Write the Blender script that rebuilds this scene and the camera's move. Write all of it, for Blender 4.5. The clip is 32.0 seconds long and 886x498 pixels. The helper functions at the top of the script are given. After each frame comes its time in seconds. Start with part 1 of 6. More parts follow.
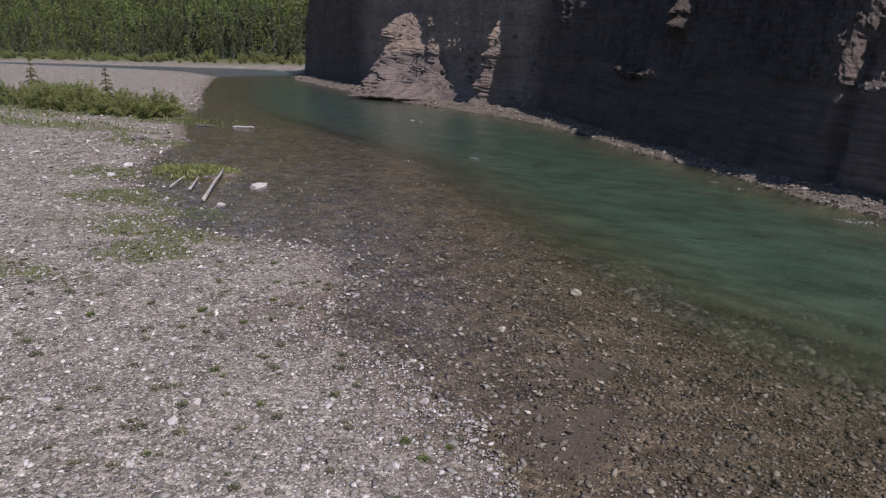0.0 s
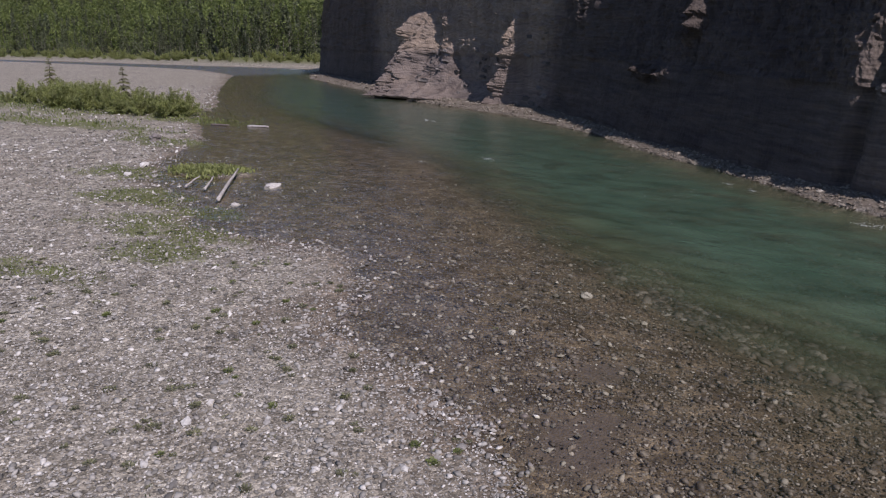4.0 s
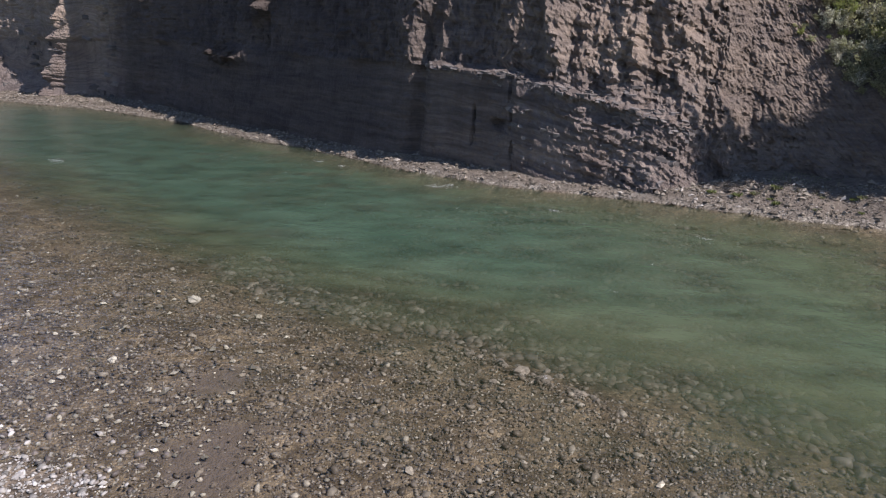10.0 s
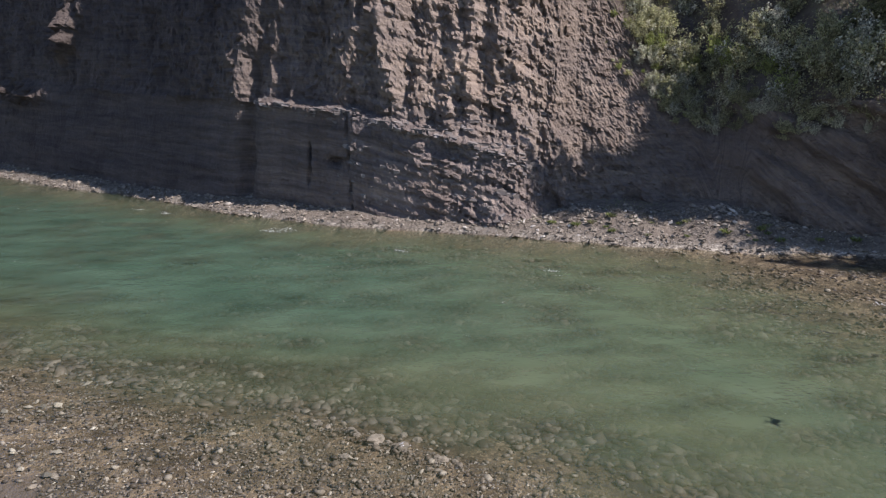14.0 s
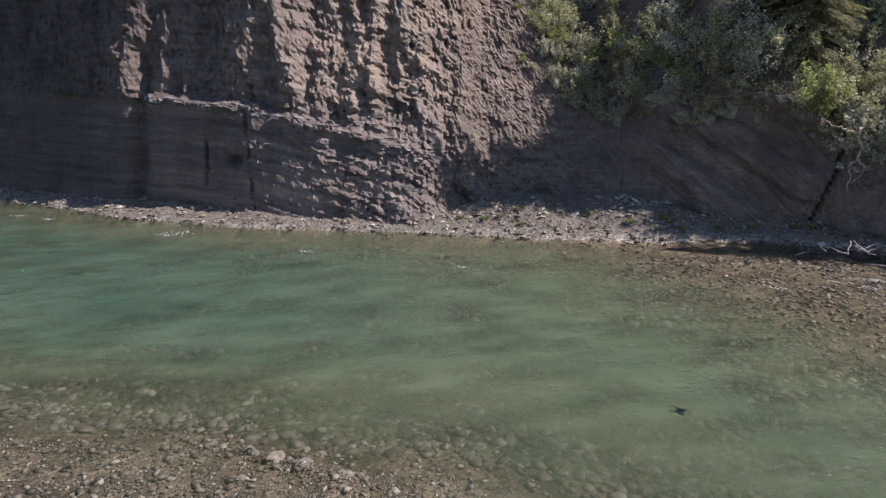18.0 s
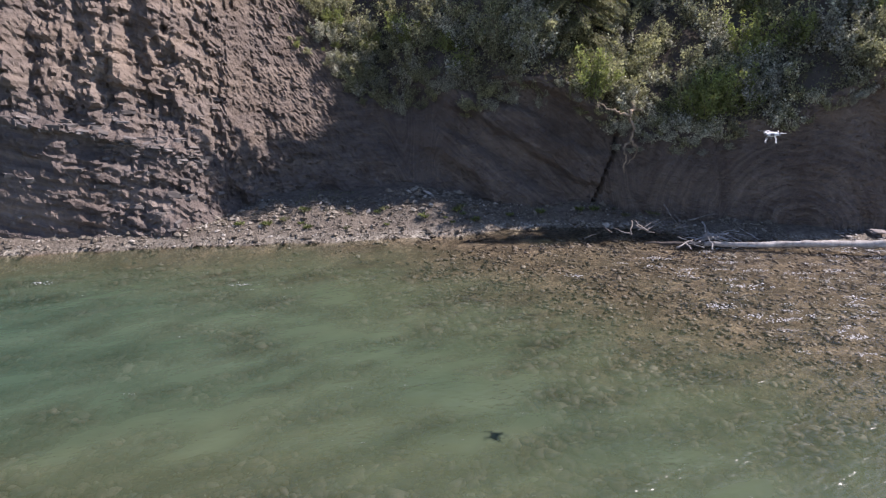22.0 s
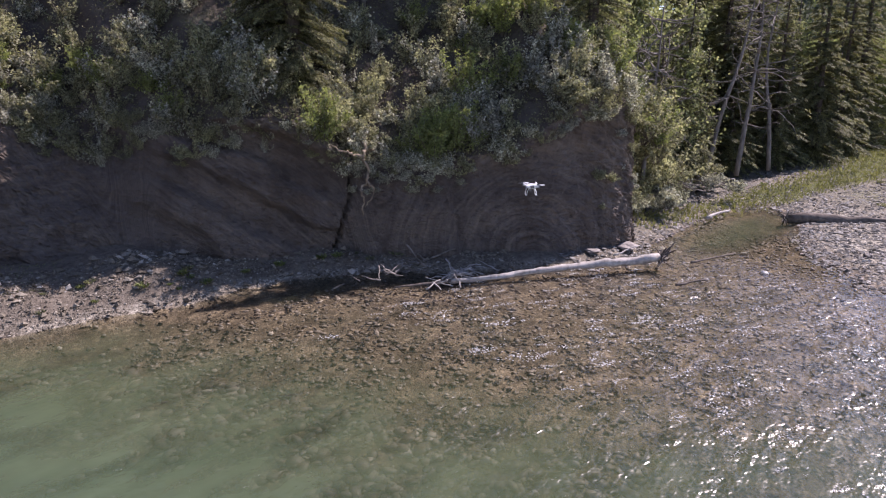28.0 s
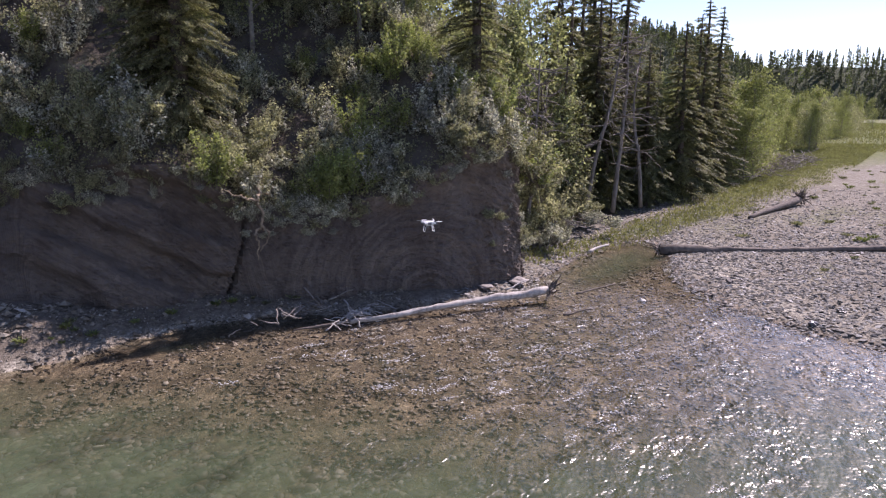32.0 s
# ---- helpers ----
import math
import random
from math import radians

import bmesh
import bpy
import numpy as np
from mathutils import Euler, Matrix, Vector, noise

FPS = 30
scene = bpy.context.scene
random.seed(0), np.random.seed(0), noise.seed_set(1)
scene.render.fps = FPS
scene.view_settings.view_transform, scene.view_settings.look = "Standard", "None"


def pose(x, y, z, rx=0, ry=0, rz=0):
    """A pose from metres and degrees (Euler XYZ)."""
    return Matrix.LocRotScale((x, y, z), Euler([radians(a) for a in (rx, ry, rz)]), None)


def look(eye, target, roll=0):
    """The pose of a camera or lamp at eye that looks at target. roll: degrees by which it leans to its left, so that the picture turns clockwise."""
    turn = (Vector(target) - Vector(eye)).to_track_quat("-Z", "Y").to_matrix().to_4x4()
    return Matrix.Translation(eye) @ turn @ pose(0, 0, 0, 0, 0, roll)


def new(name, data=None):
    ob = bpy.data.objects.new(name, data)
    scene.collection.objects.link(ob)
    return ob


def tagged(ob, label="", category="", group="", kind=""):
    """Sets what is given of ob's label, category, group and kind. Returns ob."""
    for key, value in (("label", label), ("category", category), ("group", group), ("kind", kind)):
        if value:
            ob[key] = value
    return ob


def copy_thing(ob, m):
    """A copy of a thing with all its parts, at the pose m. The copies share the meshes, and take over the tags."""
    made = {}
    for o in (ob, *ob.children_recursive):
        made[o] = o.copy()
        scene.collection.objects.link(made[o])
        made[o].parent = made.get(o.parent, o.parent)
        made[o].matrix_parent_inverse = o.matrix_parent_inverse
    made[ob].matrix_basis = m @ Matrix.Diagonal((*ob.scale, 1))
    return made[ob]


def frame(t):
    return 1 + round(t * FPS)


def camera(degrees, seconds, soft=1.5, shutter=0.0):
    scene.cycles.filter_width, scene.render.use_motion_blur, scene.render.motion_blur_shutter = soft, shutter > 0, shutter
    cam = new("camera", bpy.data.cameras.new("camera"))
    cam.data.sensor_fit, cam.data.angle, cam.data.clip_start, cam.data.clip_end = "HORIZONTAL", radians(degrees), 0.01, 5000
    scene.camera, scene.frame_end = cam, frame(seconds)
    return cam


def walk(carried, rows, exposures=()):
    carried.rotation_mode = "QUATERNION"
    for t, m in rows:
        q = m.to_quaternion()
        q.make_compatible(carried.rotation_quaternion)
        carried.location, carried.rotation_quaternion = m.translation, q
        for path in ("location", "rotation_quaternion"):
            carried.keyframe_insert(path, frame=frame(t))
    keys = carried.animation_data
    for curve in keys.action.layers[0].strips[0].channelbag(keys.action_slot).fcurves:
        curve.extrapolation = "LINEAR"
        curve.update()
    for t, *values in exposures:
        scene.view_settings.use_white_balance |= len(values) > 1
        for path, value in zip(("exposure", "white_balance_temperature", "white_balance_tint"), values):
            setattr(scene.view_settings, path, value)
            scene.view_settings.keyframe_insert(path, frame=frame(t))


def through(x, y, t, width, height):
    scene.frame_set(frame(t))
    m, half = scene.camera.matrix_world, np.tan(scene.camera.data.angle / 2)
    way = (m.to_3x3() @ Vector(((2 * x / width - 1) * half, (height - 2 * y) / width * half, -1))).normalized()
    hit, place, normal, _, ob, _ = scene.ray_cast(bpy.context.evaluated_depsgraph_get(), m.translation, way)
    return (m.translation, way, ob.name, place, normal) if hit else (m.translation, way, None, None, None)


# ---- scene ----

# exposures: seconds, stops, kelvin, tint
EXPOSURES = [(0, 0.06, 6400, 25), (2, 0.07, 6400, 25), (6, 0.16, 6400, 26), (7, 0.38, 6400, 25), (9, 0.63, 6450, 22), (12, 0.91, 6480, 22), (14, 0.95, 6500, 22), (18, 0.96, 6500, 23), (22, 0.97, 6500, 25), (26, 0.97, 6550, 31), (32, 0.93, 6600, 33)]

# the drone's flight: seconds, eye, a point ahead
FLIGHT = [
    (0, (1.39, 0.23, 7.56), (-5.676, 6.712, 4.713)),
    (0.5, (1.42, 0.21, 7.53), (-5.711, 6.629, 4.701)),
    (1, (1.45, 0.23, 7.51), (-5.779, 6.567, 4.753)),
    (1.5, (1.49, 0.22, 7.53), (-5.835, 6.475, 4.831)),
    (2, (1.52, 0.24, 7.57), (-5.868, 6.421, 4.901)),
    (2.5, (1.52, 0.24, 7.61), (-5.879, 6.417, 4.928)),
    (4.5, (1.46, 0.23, 7.74), (-5.531, 6.743, 4.775)),
    (5, (1.38, 0.18, 7.70), (-5.304, 6.978, 4.689)),
    (5.5, (1.38, 0.09, 7.69), (-4.932, 7.219, 4.636)),
    (6, (1.25, 0.30, 7.74), (-4.586, 7.840, 4.734)),
    (6.5, (1.10, 0.65, 7.82), (-4.211, 8.597, 4.864)),
    (7, (1.16, 0.81, 7.83), (-3.636, 9.036, 4.783)),
    (7.5, (1.27, 0.88, 7.80), (-3.008, 9.334, 4.594)),
    (8, (1.39, 0.96, 7.82), (-2.481, 9.590, 4.567)),
    (8.5, (1.40, 1.02, 7.85), (-2.148, 9.792, 4.614)),
    (9, (1.42, 1.00, 7.86), (-1.844, 9.901, 4.664)),
    (9.5, (1.39, 1.01, 7.86), (-1.551, 10.033, 4.699)),
    (10, (1.41, 1.02, 7.83), (-1.198, 10.157, 4.714)),
    (10.5, (1.43, 1.03, 7.79), (-0.886, 10.263, 4.728)),
    (11, (1.37, 1.05, 7.79), (-0.658, 10.364, 4.784)),
    (11.5, (1.31, 1.08, 7.75), (-0.426, 10.481, 4.821)),
    (12, (1.29, 1.09, 7.72), (-0.141, 10.569, 4.875)),
    (12.5, (1.25, 1.15, 7.72), (0.135, 10.700, 4.953)),
    (13, (1.26, 1.33, 7.70), (0.442, 10.933, 5.032)),
    (13.5, (1.25, 1.88, 7.77), (0.659, 11.513, 5.157)),
    (14, (1.26, 2.63, 7.83), (0.790, 12.252, 5.161)),
    (14.5, (1.26, 3.12, 7.87), (0.819, 12.698, 5.024)),
    (16.5, (1.42, 3.05, 7.83), (1.415, 12.572, 4.764)),
    (17, (1.49, 2.98, 7.77), (1.720, 12.535, 4.817)),
    (17.5, (1.57, 3.09, 7.77), (2.032, 12.665, 4.928)),
    (18, (1.61, 3.31, 7.77), (2.343, 12.896, 5.026)),
    (18.5, (1.61, 3.33, 7.76), (2.660, 12.894, 5.021)),
    (19, (1.57, 3.31, 7.76), (3.013, 12.821, 5.028)),
    (19.5, (1.63, 3.37, 7.83), (3.456, 12.826, 5.150)),
    (20, (1.73, 3.95, 7.78), (3.973, 13.338, 5.189)),
    (20.5, (1.93, 4.70, 7.78), (4.602, 13.990, 5.213)),
    (21, (2.21, 5.23, 7.78), (5.209, 14.389, 5.108)),
    (21.5, (2.38, 5.64, 7.76), (5.668, 14.658, 4.944)),
    (22, (2.52, 5.80, 7.70), (6.038, 14.693, 4.775)),
    (22.5, (2.47, 5.95, 7.73), (6.214, 14.731, 4.746)),
    (23, (2.52, 6.06, 7.73), (6.475, 14.746, 4.759)),
    (23.5, (2.54, 6.23, 7.70), (6.752, 14.821, 4.781)),
    (24, (2.58, 6.45, 7.66), (7.088, 14.909, 4.829)),
    (24.5, (2.66, 6.70, 7.74), (7.484, 15.008, 4.973)),
    (25, (2.78, 7.00, 7.80), (7.934, 15.122, 5.080)),
    (25.5, (2.89, 7.26, 7.80), (8.368, 15.188, 5.131)),
    (26, (3.02, 7.53, 7.85), (8.803, 15.239, 5.203)),
    (26.5, (3.16, 7.79, 8.00), (9.225, 15.289, 5.351)),
    (28.5, (3.23, 8.04, 8.07), (10.251, 14.718, 5.611)),
    (29, (3.13, 7.96, 8.05), (10.352, 14.475, 5.715)),
    (29.5, (3.02, 7.96, 8.06), (10.424, 14.296, 5.828)),
    (30, (2.96, 7.90, 8.04), (10.498, 14.121, 5.916)),
    (30.5, (2.87, 7.83, 8.04), (10.519, 13.934, 5.992)),
    (31, (2.76, 7.86, 8.08), (10.534, 13.813, 6.062)),
    (31.5, (2.68, 7.79, 8.04), (10.541, 13.654, 6.083)),
    (32, (2.61, 7.74, 8.07), (10.537, 13.514, 6.134)),
]
cam = camera(65.48, 32.0, soft=1.2)
walk(cam, [(t, look(e, a)) for t, e, a in FLIGHT], EXPOSURES)

# ---- sky, sun ----
SUN = Vector((0.67, -0.105, 0.735)).normalized()
world = bpy.data.worlds.new("sky")
scene.world = world
world.use_nodes = True
wt = world.node_tree
sky = wt.nodes.new("ShaderNodeTexSky")
sky.sky_type, sky.sun_disc = "NISHITA", False
sky.sun_elevation = math.asin(SUN.z)
sky.sun_rotation = math.atan2(SUN.x, SUN.y)
sky.altitude, sky.air_density, sky.dust_density, sky.ozone_density = 1200, 1.0, 0.05, 2.5
wt.links.new(sky.outputs[0], wt.nodes["Background"].inputs[0])
wt.nodes["Background"].inputs[1].default_value = 0.098
sun = new("sun", bpy.data.lights.new("sun", "SUN"))
sun.data.energy, sun.data.angle, sun.data.color = 4.35, radians(0.53), (1.0, 0.965, 0.93)
sun.matrix_world = look(SUN * 100, (0, 0, 0))


# ---- materials ----
class Mat:
    """A small builder of node materials."""

    def __init__(self, name):
        self.m = bpy.data.materials.new(name)
        self.m.use_nodes = True
        self.t = self.m.node_tree
        self.b = self.t.nodes["Principled BSDF"]

    def n(self, kind, **values):
        node = self.t.nodes.new("ShaderNode" + kind)
        for k, v in values.items():
            node.inputs[k].default_value = v
        return node

    def link(self, a, b):
        self.t.links.new(a, b)

    def coords(self, scale=(1, 1, 1), turn=(0, 0, 0)):
        g, mp = self.n("NewGeometry"), self.n("Mapping")
        mp.inputs["Scale"].default_value, mp.inputs["Rotation"].default_value = scale, turn
        self.link(g.outputs["Position"], mp.inputs["Vector"])
        return mp.outputs[0]

    def noise(self, scale, detail=6, rough=0.6, at=None):
        nd = self.n("TexNoise", Scale=scale, Detail=detail, Roughness=rough)
        self.link(at or self.coords(), nd.inputs["Vector"])
        return nd.outputs["Fac"]

    def ramp(self, fac, *stops):
        r = self.n("ValToRGB")
        e = r.color_ramp.elements
        while len(e) < len(stops):
            e.new(0.5)
        for el, (p, c) in zip(e, stops):
            el.position, el.color = p, (*c, 1)
        self.link(fac, r.inputs[0])
        return r.outputs[0]

    def mix(self, fac, a, b, mode="MIX"):
        m = self.n("Mix")
        m.data_type, m.blend_type = "RGBA", mode
        for s, v in ((m.inputs[0], fac), (m.inputs[6], a), (m.inputs[7], b)):
            if isinstance(v, (int, float)):
                s.default_value = v
            elif isinstance(v, tuple):
                s.default_value = (*v, 1)
            else:
                self.link(v, s)
        return m.outputs[2]

    def attr(self, name):
        a = self.n("Attribute")
        a.attribute_name = name
        return a.outputs["Fac"]

    def rand(self):
        return self.n("ObjectInfo").outputs["Random"]

    def island(self):
        return self.n("NewGeometry").outputs["Random Per Island"]

    def bump(self, fac, strength=0.5, dist=0.05):
        b = self.n("Bump", Strength=strength, Distance=dist)
        self.link(fac, b.inputs["Height"])
        self.link(b.outputs[0], self.b.inputs["Normal"])
        return b

    def done(self, colour, rough=0.85, spec=0.3):
        if isinstance(colour, tuple):
            self.b.inputs["Base Color"].default_value = (*colour, 1)
        else:
            self.link(colour, self.b.inputs["Base Color"])
        self.b.inputs["Specular IOR Level"].default_value = spec
        if isinstance(rough, (int, float)):
            self.b.inputs["Roughness"].default_value = rough
        else:
            self.link(rough, self.b.inputs["Roughness"])
        return self.m


def gravel_material():
    k = Mat("river_gravel")
    vor = k.n("TexVoronoi", Scale=11.0, Randomness=1.0)
    k.link(k.coords(), vor.inputs["Vector"])
    vor2 = k.n("TexVoronoi", Scale=27.0)
    k.link(k.coords(), vor2.inputs["Vector"])
    grey = k.ramp(vor.outputs["Color"], (0.0, (0.10, 0.094, 0.081)), (0.35, (0.225, 0.214, 0.186)), (0.7, (0.335, 0.32, 0.282)), (1.0, (0.60, 0.585, 0.53)))
    fine = k.ramp(vor2.outputs["Color"], (0.0, (0.4, 0.4, 0.4)), (1.0, (1.38, 1.36, 1.3)))
    dry = k.mix(1.0, grey, fine, "MULTIPLY")
    vor3 = k.n("TexVoronoi", Scale=2.2)
    k.link(k.coords(), vor3.inputs["Vector"])
    dry = k.mix(1.0, dry, k.ramp(vor3.outputs["Color"], (0.0, (0.66, 0.65, 0.63)), (1.0, (1.34, 1.34, 1.32))), "MULTIPLY")
    patch = k.ramp(k.noise(0.35, 4), (0.3, (0.82, 0.78, 0.74)), (0.7, (1.1, 1.08, 1.05)))
    dry = k.mix(1.0, dry, patch, "MULTIPLY")
    mottle = k.ramp(k.noise(1.1, 4, 0.65), (0.36, (0.55, 0.53, 0.50)), (0.64, (1.32, 1.26, 1.2)))
    silt = k.ramp(k.noise(0.5, 5), (0.35, (0.10, 0.08, 0.07)), (0.5, (0.165, 0.137, 0.12)), (0.65, (0.24, 0.205, 0.18)))
    wetstone = k.mix(0.3, k.mix(1.0, dry, (0.6, 0.55, 0.50), "MULTIPLY"), k.mix(1.0, silt, (0.8, 0.8, 0.8), "MULTIPLY"))
    wetstone = k.mix(1.0, wetstone, mottle, "MULTIPLY")
    wetstone = k.mix(k.attr("silt"), wetstone, k.ramp(k.noise(6.0, 5), (0.3, (0.105, 0.086, 0.074)), (0.7, (0.135, 0.112, 0.098))))
    wet = k.ramp(k.attr("wet"), (0.0, (0, 0, 0)), (1.0, (1, 1, 1)))
    col = k.mix(wet, dry, wetstone)
    soil = k.ramp(k.noise(3.0, 6), (0.3, (0.055, 0.068, 0.02)), (0.7, (0.165, 0.178, 0.066)))
    col = k.mix(k.attr("green"), col, soil)
    rubble = k.ramp(k.noise(5.0, 6), (0.3, (0.085, 0.07, 0.054)), (0.7, (0.19, 0.163, 0.13)))
    col = k.mix(k.attr("rubble"), col, rubble)
    h = k.mix(0.5, vor.outputs["Distance"], vor2.outputs["Distance"])
    b = k.bump(h, 0.7, 0.05)
    b.invert = True
    return k.done(col, 0.88, 0.12)


def stone_material(name, stops, spec=0.3, rough=0.8, per_island=True, scale=20.0):
    k = Mat(name)
    r = k.island() if per_island else k.rand()
    col = k.ramp(r, *stops)
    grain = k.ramp(k.noise(scale, 5), (0.3, (0.75, 0.75, 0.75)), (0.7, (1.15, 1.15, 1.15)))
    col = k.mix(1.0, col, grain, "MULTIPLY")
    k.bump(k.noise(scale * 2, 4), 0.4, 0.01)
    return k.done(col, rough, spec)


def shale_material():
    k = Mat("layered_shale")
    dip = (0.0, radians(7), 0.0)
    cv, sc = k.n("CombineXYZ"), k.n("VectorMath")
    sc.operation = "MULTIPLY"
    sc.inputs[1].default_value = (0.5, 1.0, 4.5)
    k.link(k.attr("run"), cv.inputs[0])
    k.link(k.attr("bedding"), cv.inputs[2])
    k.link(cv.outputs[0], sc.inputs[0])
    layers = k.noise(1.0, 7, 0.7, sc.outputs[0])
    broad = k.noise(1.0, 4, 0.55, k.coords((0.1, 0.1, 0.7), dip))
    col = k.ramp(layers, (0.25, (0.072, 0.063, 0.059)), (0.5, (0.137, 0.120, 0.109)), (0.75, (0.203, 0.180, 0.162)))
    tint = k.ramp(broad, (0.3, (0.75, 0.74, 0.76)), (0.7, (1.12, 1.06, 0.98)))
    col = k.mix(1.0, col, tint, "MULTIPLY")
    sb = k.n("VectorMath")
    sb.operation = "MULTIPLY"
    sb.inputs[1].default_value = (0.08, 1.0, 2.1)
    k.link(cv.outputs[0], sb.inputs[0])
    bands = k.noise(1.0, 3, 0.6, sb.outputs[0])
    col = k.mix(k.attr("beds"), col, k.ramp(bands, (0.36, (0.66, 0.66, 0.68)), (0.5, (1.0, 1.0, 1.0)), (0.64, (1.28, 1.26, 1.22))), "MULTIPLY", )
    stain = k.ramp(k.noise(1.0, 5, 0.6, k.coords((0.9, 0.9, 0.12))), (0.45, (1, 1, 1)), (0.75, (0.62, 0.58, 0.56)))
    col = k.mix(0.8, col, stain, "MULTIPLY")
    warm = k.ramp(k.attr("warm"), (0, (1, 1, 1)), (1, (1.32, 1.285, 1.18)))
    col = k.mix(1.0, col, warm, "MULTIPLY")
    # shade put into the rock colour: darker wall stretches, paler sunlit buttress, fold bands too
    shade_tone = k.ramp(k.attr("shade_tone"), (0.0, (0.4, 0.4, 0.42)), (1.0, (1.35, 1.33, 1.30)))
    col = k.mix(1.0, col, shade_tone, "MULTIPLY")
    grain = k.noise(9.0, 8, 0.7)
    crumb = k.n("TexVoronoi", Scale=5.0)
    k.link(k.coords((1, 1, 0.8)), crumb.inputs["Vector"])
    h = k.mix(0.35, k.mix(0.55, layers, grain), crumb.outputs["Distance"])
    k.bump(h, 1.0, 0.30)
    return k.done(col, 0.9, 0.2)


def soil_material():
    k = Mat("wooded_soil")
    col = k.ramp(k.noise(0.7, 7, 0.65), (0.3, (0.062, 0.049, 0.042)), (0.5, (0.095, 0.079, 0.065)), (0.7, (0.125, 0.118, 0.078)))
    k.bump(k.noise(4.0, 6), 0.8, 0.15)
    return k.done(col, 0.95, 0.1)


def leaf_material(name, dark, light, through=0.45, rough=0.6, patchy=0.8, wide=0.3):
    k = Mat(name)
    col = k.ramp(k.island(), (0.0, dark), (1.0, light))
    big = k.ramp(k.noise(patchy, 3), (0.3, (1 - wide, 1 - wide, 1 - wide)), (0.7, (1 + wide, 1 + wide, 1 + 0.6 * wide)))
    col = k.mix(1.0, col, big, "MULTIPLY")
    k.done(col, rough, 0.3)
    tr = k.n("BsdfTranslucent")
    k.link(k.mix(1.0, col, (1.08, 1.1, 0.82), "MULTIPLY"), tr.inputs[0])
    ms = k.n("MixShader", Fac=through)
    out = k.t.nodes["Material Output"]
    k.link(k.b.outputs[0], ms.inputs[1])
    k.link(tr.outputs[0], ms.inputs[2])
    k.link(ms.outputs[0], out.inputs[0])
    return k.m


def bark_material(name, dark, light, stretch=(6, 6, 1.2)):
    k = Mat(name)
    f = k.noise(1.0, 6, 0.65, k.coords(stretch))
    col = k.ramp(f, (0.3, dark), (0.7, light))
    k.bump(f, 0.6, 0.03)
    return k.done(col, 0.85, 0.2)


def water_material():
    """Clear where shallow, milky green with depth; ripples give it its sheen."""
    k = Mat("river_water")
    fast = k.noise(1.0, 2, 0.55, k.coords((1.7, 2.5, 1), (0, 0, radians(-20))))
    small = k.noise(1.0, 1, 0.5, k.coords((6.0, 9.0, 1), (0, 0, radians(-20))))
    slow = k.noise(1.0, 3, 0.5, k.coords((0.25, 0.6, 1), (0, 0, radians(-20))))
    rough = k.attr("riffle")
    mixh = k.mix(0.16, fast, small)
    bump = k.n("Bump", Distance=0.3)
    st = k.n("MapRange")
    st.inputs[3].default_value, st.inputs[4].default_value = 0.22, 0.75
    k.link(rough, st.inputs[0])
    gust = k.n("MapRange")
    gust.inputs[1].default_value, gust.inputs[2].default_value = 0.38, 0.66
    gust.inputs[3].default_value, gust.inputs[4].default_value = 0.25, 1.0
    k.link(k.noise(1.0, 3, 0.55, k.coords((0.35, 0.8, 1), (0, 0, radians(-20)))), gust.inputs[0])
    force = k.n("Math")
    force.operation = "MULTIPLY"
    k.link(st.outputs[0], force.inputs[0])
    k.link(gust.outputs[0], force.inputs[1])
    k.link(force.outputs[0], bump.inputs["Strength"])
    k.link(mixh, bump.inputs["Height"])
    shoal = k.ramp(slow, (0.3, (0.066, 0.088, 0.048)), (0.7, (0.095, 0.115, 0.063)))
    pool = k.ramp(slow, (0.3, (0.040, 0.074, 0.047)), (0.7, (0.062, 0.102, 0.066)))
    body = k.mix(k.attr("pool"), shoal, pool)
    murk = k.n("BsdfDiffuse")
    k.link(body, murk.inputs[0])
    clear = k.n("BsdfTransparent")
    clear.inputs[0].default_value = (0.94, 0.94, 0.88, 1)
    ms = k.n("MixShader")
    k.link(k.attr("murk"), ms.inputs[0])
    k.link(clear.outputs[0], ms.inputs[1])
    k.link(murk.outputs[0], ms.inputs[2])
    gl = k.n("BsdfGlossy", Roughness=0.07)
    k.link(bump.outputs[0], gl.inputs["Normal"])
    sheen = k.n("MapRange")
    sheen.inputs[3].default_value, sheen.inputs[4].default_value = 0.08, 0.25
    k.link(rough, sheen.inputs[0])
    k.link(sheen.outputs[0], gl.inputs["Roughness"])
    fr = k.n("Fresnel", IOR=1.33)
    calm_bump = k.n("Bump", Distance=0.3)
    k.link(force.outputs[0], calm_bump.inputs["Strength"])
    k.link(mixh, calm_bump.inputs["Height"])
    k.link(calm_bump.outputs[0], fr.inputs["Normal"])
    ms2 = k.n("MixShader")
    k.link(fr.outputs[0], ms2.inputs[0])
    k.link(ms.outputs[0], ms2.inputs[1])
    k.link(gl.outputs[0], ms2.inputs[2])
    k.link(ms2.outputs[0], k.t.nodes["Material Output"].inputs[0])
    return k.m


def forest_floor_material():
    k = Mat("distant_forest_floor")
    col = k.ramp(k.noise(0.12, 7, 0.7), (0.3, (0.03, 0.038, 0.022)), (0.7, (0.075, 0.09, 0.048)))
    k.bump(k.noise(0.3, 6), 1.0, 2.0)
    return k.done(col, 0.95, 0.1)


